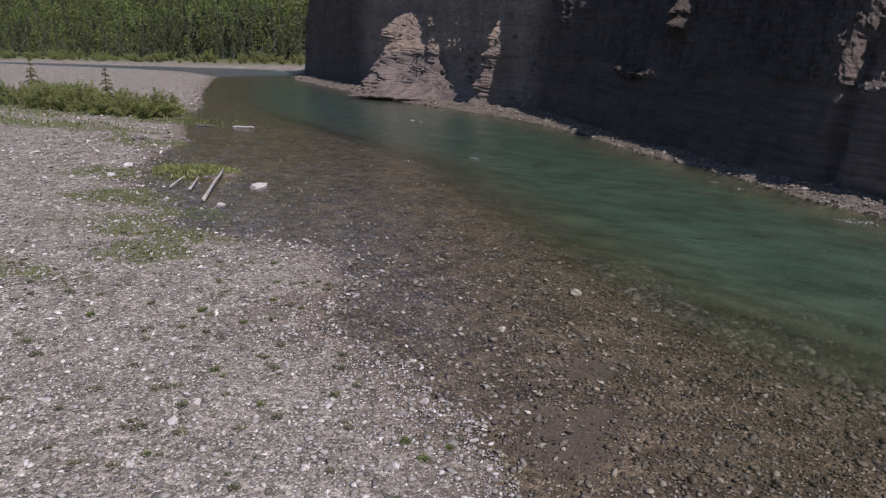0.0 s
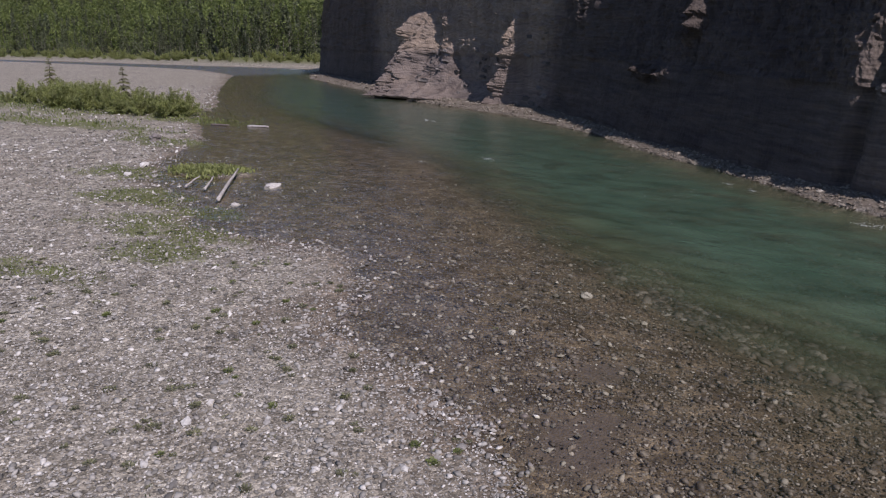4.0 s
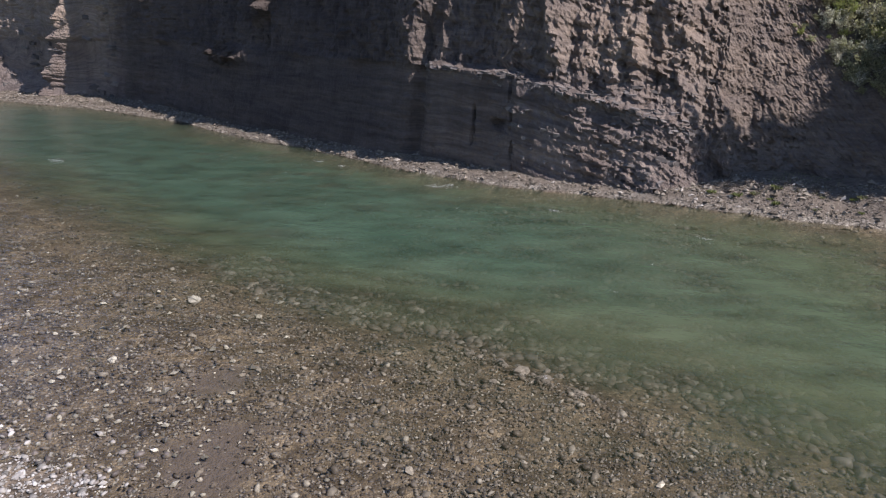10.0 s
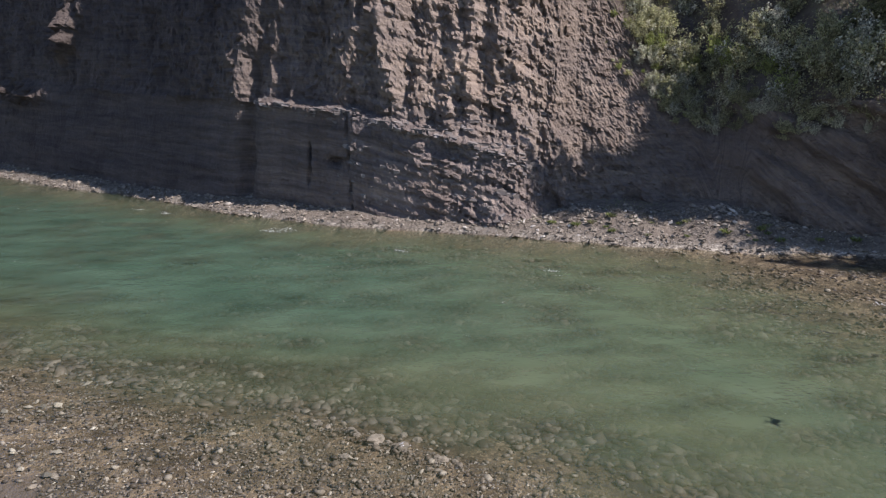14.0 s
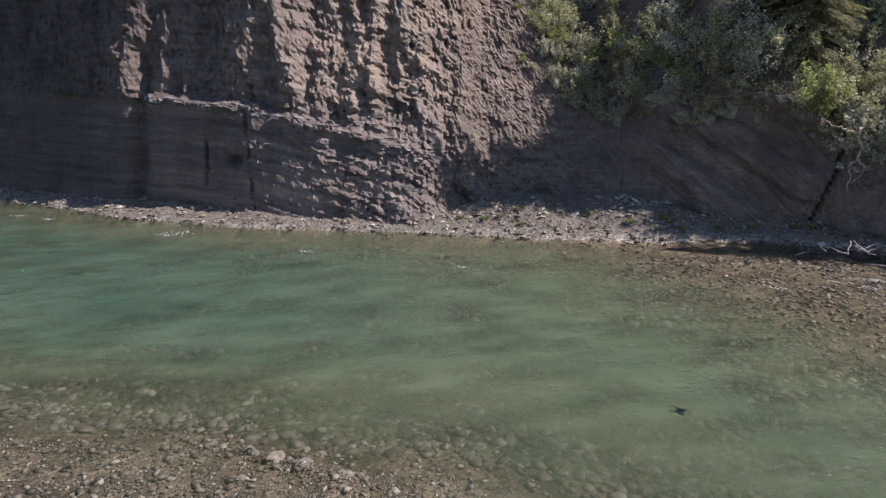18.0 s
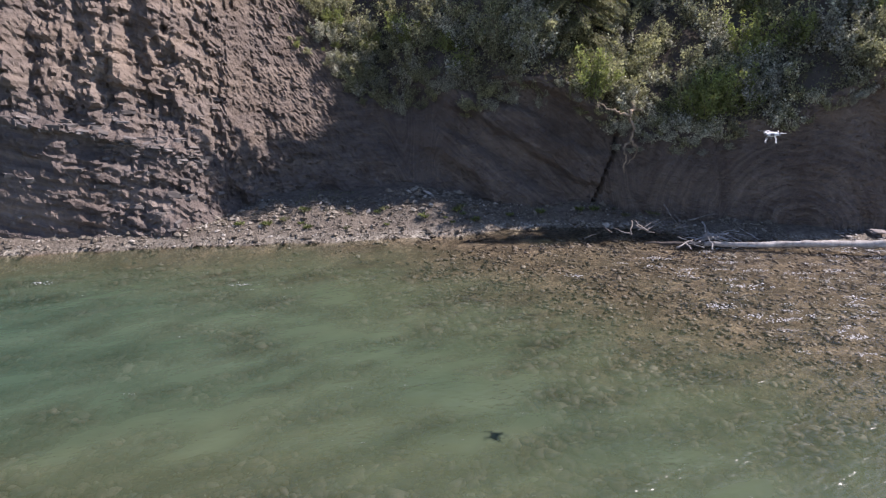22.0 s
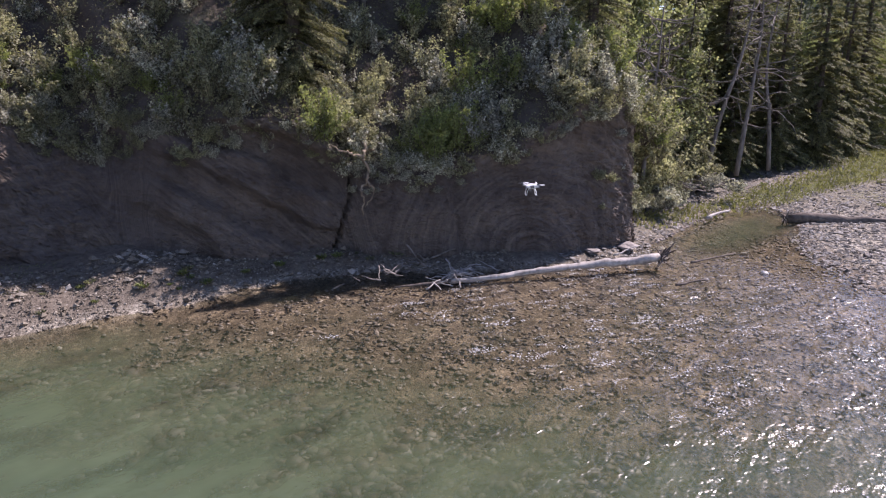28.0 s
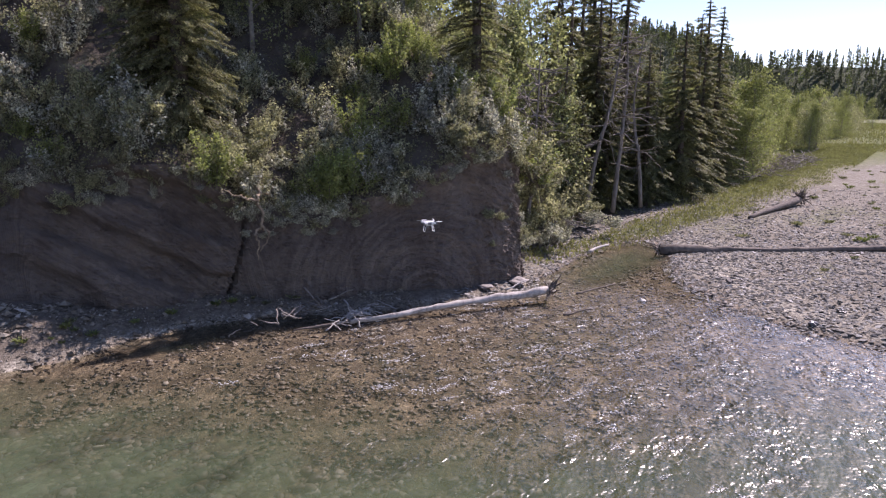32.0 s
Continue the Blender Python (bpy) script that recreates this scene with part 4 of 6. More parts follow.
for x, y, s in [(20.9, 35.9, 0.68), (22.0, 36.6, 0.72)]:
    copy_thing(high, at(x, y, slope_z(x, y) - 0.2, 2.1 * x, s))
drop_sources([high])

# bushes along the brink and up the slope
spots_s, spots_g, spots_b, spots_low = [], [], [], []
for k in range(360):
    x = rng.uniform(8.5, 34)
    r_ = rng.uniform(-0.2, 3.2) if rng.random() < 0.4 else rng.uniform(2, 18)
    if np.hypot(x - 19.6, r_ - 2.0) < 1.4 or (x < 9.5 and r_ < 5):
        continue
    p = hill_at(x, max(r_, 0))
    w = rng.random()
    silver = 0.45 if (20 < x < 32 and r_ < 3.5) else 0.25
    (spots_low if x < 16.8 and r_ < 6 else spots_s if w < silver else spots_g if w < 0.9 else spots_b).append(p)
for x, r_ in [(27, 5.5), (27.8, 6.2), (26.4, 6.5), (28.6, 5.8), (25.8, 5.6), (24.5, 8), (29.3, 7.5)]:
    spots_b.append(hill_at(x, r_))
place([SILVERS[0], SILVERS[1], GREENS[0], GREENS[1], GREENS[2], BRIGHTS[0]], spots_low, rng, 0.5, 0.95)
place(SILVERS, spots_s, rng, 0.5, 1.0)
place(GREENS, spots_g, rng, 0.5, 0.95)
place(BRIGHTS, spots_b, rng, 0.7, 1.2)
spots = [hill_at(rng.uniform(16, 18.5), rng.uniform(0.5, 3)) for _ in range(9)]
place([SILVERS[2], GREENS[1], GREENS[0]], spots, rng, 0.7, 1.1)
# plants that hang over the brink and cling to the rock
spots = [wall_at(rng.uniform(12, 33), rng.uniform(0.86, 1.0)) for _ in range(50)]
place(SILVERS[:2], spots[:30], rng, 0.25, 0.55)
place(GREENS, spots[30:], rng, 0.25, 0.5)
spots = [wall_at(rng.uniform(28.6, 33.0), rng.uniform(0.35, 1.0)) for _ in range(34)]
place([SILVERS[1], GREENS[0], GREENS[2]], spots, rng, 0.22, 0.6)
spots = [wall_at(rng.uniform(20.5, 24), rng.uniform(0.72, 0.8)) for _ in range(9)]
place([SILVERS[1]], spots, rng, 0.3, 0.5)
spots = [wall_at(rng.uniform(7.5, 13), rng.uniform(0.7, 1.0)) for _ in range(34)]
place([BRIGHTS[0], GREENS[2], GREENS[2]], spots, rng, 0.15, 0.4)
spots = [hill_at(rng.uniform(28, 37), rng.uniform(12, 46)) for _ in range(22)]
place(ASPENS, spots, rng, 0.9, 1.3, 0.2)
spots = [hill_at(rng.uniform(29, 36.5), rng.uniform(16, 44)) for _ in range(20)]
place(SPRUCES, spots, rng, 1.0, 1.4, 0.2)
spots = [(x, y, slope_z(x, y)) for x, y in zip(rng.uniform(34, 66, 44), rng.uniform(33, 52, 44))]
place(SPRUCES + ASPENS, spots, rng, 1.0, 1.4, 0.3)
spots = [(x, y, slope_z(x, y)) for x, y in zip(rng.uniform(36, 49, 18), rng.uniform(29.5, 34, 18))]
place(ASPENS, spots, rng, 1.0, 1.35, 0.3)
# shrubs at the foot of the woods beside the bar
spots = [(rng.uniform(34.5, 48), 0, 0) for _ in range(46)]
spots = [(x, 26.4 + 0.12 * (x - 34) + rng.normal() * 0.9, 0.9) for x, _, _ in spots]
place(SILVERS[:2], spots[:26], rng, 0.6, 1.0)
place(GREENS, spots[26:], rng, 0.6, 1.1)

spots = [(x, y, max(slope_z(x, y), 0.5)) for x, y in [(34.6, 25.2), (35.4, 26.0), (36.3, 25.6), (34.9, 26.6), (37.4, 26.3), (38.6, 26.6), (36.6, 27.2), (40.2, 27.2)]]
place([GREENS[1], GREENS[1], BRIGHTS[1]], spots, rng, 1.0, 1.7)
spots = [(x, y, 1.0) for x, y in [(41.5, 28.4), (44.8, 28.8), (48.6, 29.2), (52.5, 28.6)]]
place(SPRUCES, spots, rng, 0.55, 0.9)
# sprays that spill over the brink
rng_brink = np.random.default_rng(612)
spots = [wall_at(rng_brink.uniform(9.5, 18), rng_brink.uniform(0.74, 1.0)) for _ in range(55)]
place([SILVERS[0], SILVERS[2], GREENS[0], GREENS[1]], spots, rng_brink, 0.35, 0.7)
spots = [wall_at(rng_brink.uniform(20, 29), rng_brink.uniform(0.84, 1.0)) for _ in range(40)]
place([SILVERS[0], SILVERS[1], SILVERS[2], GREENS[2]], spots, rng_brink, 0.35, 0.75)


# shrubs too many to count, up the slope between the trees
def slope_thicket(name, label, material, n, seed):
    r = np.random.default_rng(seed)
    cs, limbs = [], []
    for _ in range(n):
        x, y, z = hill_at(r.uniform(9.5, 35), 1.2 + 20 * r.random() ** 1.3)
        h, w = r.uniform(0.8, 2.0), r.uniform(0.5, 1.0)
        for _ in range(9):
            a = r.random() * 6.283
            rad = w * r.random() ** 0.7
            d = np.array([rad * np.cos(a), rad * np.sin(a), h * r.uniform(0.6, 1.1)])
            b = bend((x, y, z - 0.1), d, np.linalg.norm(d), 4, 0.02, r, 0.14)
            limbs.append((b, np.linspace(0.018, 0.005, 5), 3))
            t = 4 * (0.15 + 0.85 * r.random(70) ** 0.75)
            i = np.minimum(t.astype(int), 3)
            cs.append(b[i] + (b[i + 1] - b[i]) * (t - i)[:, None] + r.normal(size=(70, 3)) * 0.09)
    c = np.concatenate(cs)
    v, f = cards(c, 0.05 + 0.045 * r.random(len(c)), r, 1.7)
    ob = tagged(new(name), label, "undergrowth", kind="stuff")
    tagged(part("foliage", mesh_from("foliage", v, f, material), ob), kind="stuff")
    tagged(part("stems", limbs_mesh("stems", limbs, STEM), ob), kind="stuff")


slope_thicket("green_thicket", "dense green shrubs covering the upper wooded slope", GREEN_LEAF, 240, 78)
slope_thicket("silver_thicket", "silvery shrubs mixed into the upper wooded slope", SILVER, 110, 79)


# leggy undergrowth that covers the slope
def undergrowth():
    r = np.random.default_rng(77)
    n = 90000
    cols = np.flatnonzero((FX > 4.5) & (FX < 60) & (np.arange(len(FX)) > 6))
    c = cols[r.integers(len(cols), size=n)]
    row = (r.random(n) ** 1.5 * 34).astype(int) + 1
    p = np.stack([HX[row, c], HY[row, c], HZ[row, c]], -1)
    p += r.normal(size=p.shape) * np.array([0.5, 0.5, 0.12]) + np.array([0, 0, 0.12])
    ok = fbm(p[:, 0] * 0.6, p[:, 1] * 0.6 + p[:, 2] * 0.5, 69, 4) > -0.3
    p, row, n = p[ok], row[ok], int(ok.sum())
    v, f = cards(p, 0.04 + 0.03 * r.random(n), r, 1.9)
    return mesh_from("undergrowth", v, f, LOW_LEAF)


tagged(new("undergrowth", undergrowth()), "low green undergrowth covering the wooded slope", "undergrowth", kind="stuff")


# ---- willow thicket on the far gravel bar, and the alders beyond the near bar ----
WILLOWS = [bush(61 + k, "willow_shrub", "dense olive-green willow shrub on the gravel bar", WILLOW, hh, 1.7, 2900, 0.105, group="willow thicket", upright=1.0) for k, hh in enumerate((2.9, 2.2, 3.4))]
spots = []
for k in range(75):
    f, off = 0.92 * rng.random(), rng.uniform(-0.5, 4.2)
    x, y = -101 + 31 * f - 0.35 * off, 17.2 + 9.8 * f + 0.92 * off
    spots.append((x, y, ground_at(x, y)))
place(WILLOWS, spots, rng, 0.5, 0.9)
spots = []
for k in range(90):
    x = rng.uniform(-430, -205)
    y = np.interp(x, [-430, -336, -240, -205], [62, 86, 112, 122]) + 6 + 24 * rng.random() ** 1.3
    spots.append((x, y, ground_at(x, y)))
place(WILLOWS, spots, rng, 0.6, 1.5)
young = spruce(14, 4.6, 1.1)
tagged(young, "small young spruce among the willow shrubs", "tree")
for o in young.children:
    o.parent = young
young.location = (-83.0, 26.2, 0.6)
copy_thing(young, at(-118, 26.5, 0.7, 1.0, 1.1))
ALDERS = [aspen(24, 9, 3400, 0.3, WILLOW, 0.04), aspen(25, 8, 3200, 0.32, WILLOW, 0.04), aspen(26, 7, 2600, 0.34, GREEN_LEAF, 0.03)]
for src in ALDERS:
    tagged(src, "young poplar with yellow-green leaves beside the gravel bar", "tree", "poplars")
spots = []
for k in range(170):
    x = 78 + 190 * rng.random() ** 1.5
    spots.append((x, 28.5 + 0.01 * (x - 80) + rng.uniform(-2, 12) + 2.5 * np.sin(x * 0.13), 1.3 + 0.012 * (x - 80)))
place(ALDERS, spots, rng, 0.55, 1.3)
drop_sources(SPRUCES + ASPENS + SILVERS + GREENS + BRIGHTS + WILLOWS + ALDERS)


# ---- woods far off ----
def far_wood(name, spots, label, mix_leaf, seed, leaves=60, leaf=0.08):
    r = np.random.default_rng(seed)
    sets = {0: [], 1: []}
    size = {0: [], 1: []}
    trunks = []
    for x, y, z, h in spots:
        conifer = r.random() > mix_leaf * (1.0 if z > 9 else 0.5)
        n = int(leaves * (1.2 if conifer else 1.0))
        t = r.random(n)
        a = r.random(n) * 2 * np.pi
        if conifer:
            rad = 0.125 * h * (1 - t) ** 0.9 * np.sqrt(r.random(n)) + 0.1
            zz = h * (0.06 + 0.94 * t)
        else:
            rad = 0.17 * h * np.sqrt(r.random(n)) * np.sin(np.pi * (0.12 + 0.85 * t)) + 0.1
            zz = h * (0.22 + 0.78 * t)
        p = np.stack([x + rad * np.cos(a), y + rad * np.sin(a), z + zz], -1)
        sets[int(conifer)].append(p)
        size[int(conifer)].append(leaf * h * (0.6 + 0.8 * r.random(n)))
        trunks.append((np.array([(x, y, z - 0.5), (x, y, z + 0.6 * h)]), np.array([0.012, 0.006]) * h, 4))
    ob = tagged(new(name), label, "forest", kind="stuff")
    for k, m in ((0, FAR_LEAF), (1, FAR_NEEDLE)):
        if sets[k]:
            v, f = cards(np.concatenate(sets[k]), np.concatenate(size[k]), r, 1.5)
            tagged(part(("leafy_crowns", "needle_crowns")[k], mesh_from("crowns", v, f, m), ob), kind="stuff")
    tagged(part("trunks", limbs_mesh("trunks", trunks, PALE_BARK), ob), kind="stuff")
    return ob


def far_slope(name, pts, label):
    """A far hillside: rows of points, lowest first."""
    rows, cols = len(pts), len(pts[0])
    ob = new(name, mesh_from(name, np.array(pts, float).reshape(-1, 3), grid_faces(rows, cols), FOREST_FLOOR, True))
    return tagged(ob, label, "hillside", kind="structure")


edge = np.array([(-620, -20), (-540, 50), (-450, 100), (-360, 128), (-262, 150), (-200, 152), (-175, 168)], float)
e_s = np.r_[0, np.cumsum(np.hypot(*np.diff(edge, axis=0).T))]
inward = np.array([-0.42, 0.91])


def up_valley(s, d):
    q = np.array([np.interp(s, e_s, edge[:, 0]), np.interp(s, e_s, edge[:, 1])]) + inward * d
    return q[0], q[1], 1.0 + 0.34 * d + 60 * float(step01(60, 300, np.array(d)))


ss, dd = np.linspace(0, e_s[-1], 16), [0, 10, 25, 60, 110, 180, 280, 420, 600]
far_slope("valley_side", [[up_valley(s, d) for s in ss] for d in dd][::-1], "green wooded valley side beyond the river")
r5 = np.random.default_rng(91)
spots = []
for k in range(2900):
    s, d = e_s[-1] * (0.15 + 0.85 * r5.random()), 150 * r5.random() ** 1.5
    x, y, z = up_valley(s, d)
    spots.append((x, y, z - 0.3, r5.uniform(9, 18) if d > 4 else r5.uniform(4, 14)))
far_wood("valley_forest", spots, "mixed spruce and aspen forest on the far river bank", 0.75, 92, 150, 0.042)

ridge = [[(380 + 75 * i, 70 + 26 * j * (1 + 0.1 * i) + 6 * i, 1.5 + hgt * min(1.0, i / 2.5) * (0.45 + 0.55 * math.sin(0.9 + 0.28 * i))) for i in range(11)] for j, hgt in enumerate((0, 20, 44, 62, 72, 76))]
ridge2 = [[(560 + 30 * j, -330 + 40 * i, 1.5 + hgt * (0.8 + 0.2 * math.sin(i * 0.7))) for i in range(14)] for j, hgt in enumerate((0, 14, 32, 42, 46))]
far_slope("far_ridge", ridge[::-1], "dark wooded ridge beyond the gravel bar")
far_slope("low_ridge", ridge2, "low dark wooded ridge across the valley")
spots = []
for k in range(3000):
    i, j = r5.uniform(0, 10), r5.uniform(0, 5)
    a, b = np.array(ridge[int(j)][int(i)]), np.array(ridge[min(int(j) + 1, 5)][min(int(i) + 1, 10)])
    q = a + (b - a) * np.array([i % 1, j % 1, j % 1])
    spots.append((q[0], q[1], q[2] - 0.5, r5.uniform(9, 16)))
for k in range(1200):
    i, j = r5.uniform(0, 13), r5.uniform(0, 4)
    a, b = np.array(ridge2[int(j)][int(i)]), np.array(ridge2[min(int(j) + 1, 4)][min(int(i) + 1, 13)])
    q = a + (b - a) * np.array([j % 1, i % 1, j % 1])
    spots.append((q[0], q[1], q[2] - 0.5, r5.uniform(10, 17)))
far_wood("ridge_forest", spots, "dark spruce forest on the distant ridge", 0.12, 93, 80, 0.06)


# ---- stones ----
ICO_V = np.array([(-1, 1.618, 0), (1, 1.618, 0), (-1, -1.618, 0), (1, -1.618, 0), (0, -1, 1.618), (0, 1, 1.618), (0, -1, -1.618), (0, 1, -1.618),
                  (1.618, 0, -1), (1.618, 0, 1), (-1.618, 0, -1), (-1.618, 0, 1)]) / 1.902
ICO_F = np.array([(0, 11, 5), (0, 5, 1), (0, 1, 7), (0, 7, 10), (0, 10, 11), (1, 5, 9), (5, 11, 4), (11, 10, 2), (10, 7, 6), (7, 1, 8),
                  (3, 9, 4), (3, 4, 2), (3, 2, 6), (3, 6, 8), (3, 8, 9), (4, 9, 5), (2, 4, 11), (6, 2, 10), (8, 6, 7), (9, 8, 1)])


OCT_V = np.array([(1, 0.1, 0), (0.1, 1, 0), (-1, -0.1, 0), (-0.1, -1, 0), (0.15, 0.1, 1), (0, 0, -1)], float)
OCT_F = np.array([(0, 1, 4), (1, 2, 4), (2, 3, 4), (3, 0, 4), (1, 0, 5), (2, 1, 5), (3, 2, 5), (0, 3, 5)])


def stones(p, size, r, flat=0.55, rough=False):
    """Many cobbles as one set of verts and triangles."""
    n = len(p)
    shape_v, shape_f = (OCT_V, OCT_F) if rough else (ICO_V, ICO_F)
    k = len(shape_v)
    sc = size[:, None] * np.stack([r.uniform(0.75, 1.25, n), r.uniform(0.55, 0.95, n), flat * r.uniform(0.6, 1.2, n)], -1) * 0.5
    a = r.random(n) * 6.283
    v = shape_v[None] * (1 + 0.28 * r.normal(size=(n, k, 1)).clip(-1, 1)) * sc[:, None]
    tilt = r.normal(size=n) * 0.22
    z2 = v[..., 2] + v[..., 0] * tilt[:, None]
    x2 = v[..., 0] * np.cos(a)[:, None] - v[..., 1] * np.sin(a)[:, None]
    y2 = v[..., 0] * np.sin(a)[:, None] + v[..., 1] * np.cos(a)[:, None]
    out = np.stack([x2, y2, z2], -1) + p[:, None]
    return out.reshape(-1, 3), (shape_f[None] + k * np.arange(n)[:, None, None]).reshape(-1, 3)


def scatter(name, n, box, keep, low, high, material, label, seed, power=2.5, flat=0.55, sunk=0.12, rough=False):
    r = np.random.default_rng(seed)
    x, y = r.uniform(box[0], box[1], n), r.uniform(box[2], box[3], n)
    z, a, c, g, fl = ground_height(x, y)
    ok = keep(x, y, z, a, c, g, r.random(n))
    x, y, z = x[ok], y[ok], z[ok]
    size = low + (high - low) * r.random(len(x)) ** power
    v, f = stones(np.stack([x, y, z + size * (0.5 * flat - sunk)], -1), size, r, flat, rough)
    ob = new(name, mesh_from(name, v, f, material, not rough))
    return tagged(ob, label, "stones", kind="stuff")


PALE_STONE = stone_material("pale_bar_cobble", ((0.0, (0.078, 0.073, 0.064)), (0.4, (0.162, 0.153, 0.136)), (0.85, (0.255, 0.243, 0.220)), (1.0, (0.47, 0.455, 0.42))))
RIFFLE_STONE = stone_material("riffle_cobble", ((0.0, (0.10, 0.082, 0.067)), (0.5, (0.185, 0.154, 0.128)), (0.95, (0.26, 0.222, 0.19)), (1.0, (0.40, 0.37, 0.33))), 0.35, 0.5)
near = lambda x, y, d0: np.exp(-np.maximum(np.hypot(x - 1.4, y - 1) - d0, 0) / 14)
scatter("edge_cobbles", 9000, (-34, 0, 2, 17), lambda x, y, z, a, c, g, q: (a > -3.5) & (a < 0.2) & (q < 0.8 * np.exp(np.minimum(a, 0) / 1.0) * near(x, y, 12)), 0.06, 0.17, DRY_STONE, "pale cobbles thinning out into the shallows", 115, 2.0, 0.6, 0.05)
scatter("bar_pebbles", 130000, (-34, -2, -2, 15), lambda x, y, z, a, c, g, q: (a > -0.2) & (q < near(x, y, 10)), 0.03, 0.085, DRY_STONE, "small pale pebbles covering the gravel bar", 100, 1.4, 0.6, 0.1, True)
scatter("bar_cobbles", 24000, (-44, -2, -2, 17), lambda x, y, z, a, c, g, q: (a > -0.3) & (q < near(x, y, 11)), 0.07, 0.19, DRY_STONE, "pale dry cobbles covering the gravel bar", 101, 3.0)
scatter("mid_bar_cobbles", 15000, (-62, -16, 0, 24), lambda x, y, z, a, c, g, q: (a > -0.2) & (q < 0.75 * step01(-14, -24, x)), 0.08, 0.24, DRY_STONE, "pale cobbles strewn over the middle of the bar", 116, 2.2, 0.55, 0.08, True)
scatter("mid_bed_stones", 9000, (-48, -6, 8, 26), lambda x, y, z, a, c, g, q: (a < 0) & (a > -9) & (c < 0) & (q < 0.55 * np.exp(a / 5.0)), 0.08, 0.24, DRY_STONE, "pale stones showing through the shallows", 117, 2.0, 0.6, 0.05, True)
scatter("far_bar_cobbles", 14000, (-125, -36, 8, 58), lambda x, y, z, a, c, g, q: (a > 0) & (q < 0.8), 0.10, 0.42, DRY_STONE, "pale dry cobbles on the upstream bar", 102, 3.0, 0.55, 0.12, True)
scatter("bed_pebbles", 190000, (-40, 12, 4, 27), lambda x, y, z, a, c, g, q: (a < 0.1) & (c < 0) & (z > -0.34) & (q < near(x, y, 12) * (1 - 0.85 * silt_at(x, y))), 0.04, 0.11, WET_STONE, "small wet brown pebbles in the shallows", 113, 1.4, 0.6, 0.1, True)
scatter("bed_cobbles", 30000, (-52, 14, 3, 34), lambda x, y, z, a, c, g, q: (a < 0.1) & (c < 0) & (z > -0.95) & (q < near(x, y, 17) * (1 - 0.9 * silt_at(x, y))), 0.09, 0.24, WET_STONE, "wet brown cobbles in the shallows", 103, 3.0)
scatter("riffle_cobbles", 22000, (10, 40, 2, 29), lambda x, y, z, a, c, g, q: (c < 0.2) & (z > -0.6) & (q < 0.9), 0.05, 0.28, RIFFLE_STONE, "wet cobbles under the riffle", 104, 2.4, 0.42, 0.16)
scatter("channel_cobbles", 11000, (-14, 16, 14, 33), lambda x, y, z, a, c, g, q: (c < -0.2) & (z < -0.45), 0.2, 0.5, WET_STONE, "submerged brown cobbles of the channel", 114, 1.6, 0.4, 0.14)
scatter("wash_cobbles", 110000, (27, 78, -8, 28), lambda x, y, z, a, c, g, q: (c > -0.5) & (x > 27) & (q < np.exp(-np.maximum(x - 40, 0) / 17)), 0.07, 0.32, PALE_STONE, "dry grey cobbles on the wide gravel bar", 105, 2.4, 0.36, 0.08, True)


def shore_rubble():
    r = np.random.default_rng(106)
    line = np.array(FAR_BANK[9:31], float)
    cum = np.r_[0, np.cumsum(np.hypot(*np.diff(line, axis=0).T))]
    n = 64000
    t, d = r.random(n) * cum[-1], r.uniform(-0.15, 4.2, n)
    x, y = np.interp(t, cum, line[:, 0]), np.interp(t, cum, line[:, 1])
    x, y = x + 0.33 * d, y + 0.94 * d
    z = ground_height(x, y)[0]
    size = 0.04 + 0.09 * r.random(n) ** 2 + 0.32 * r.random(n) ** 25
    v, f = stones(np.stack([x, y, z + 0.12 * size], -1), size, r, 0.6, True)
    return mesh_from("shore_rubble", v, f, RUBBLE)


tagged(new("shore_rubble", shore_rubble()), "broken shale rubble along the foot of the cliff", "stones", kind="stuff")
scatter("far_rubble", 5000, (-175, -58, 55, 112), lambda x, y, z, a, c, g, q: (c > -0.25) & (c < 6), 0.2, 0.7, RUBBLE, "broken shale rubble under the far cliff", 107, 3.0, 0.6, 0.12, True)


def boulder_mesh(name, seed, size, material, flat=0.65):
    bm = bmesh.new()
    bmesh.ops.create_icosphere(bm, subdivisions=3, radius=0.5)
    for v in bm.verts:
        q = v.co * 2.2 + Vector((seed * 3.7, seed, 0))
        v.co *= 1 + 0.45 * noise.noise(q) + 0.22 * noise.noise(q * 2.7) + 0.08 * noise.noise(q * 6)
        v.co = Vector((v.co.x * 1.2, v.co.y * 0.9, v.co.z * flat)) * size
    me = bpy.data.meshes.new(name)
    bm.to_mesh(me)
    bm.free()
    me.materials.append(material)
    return me


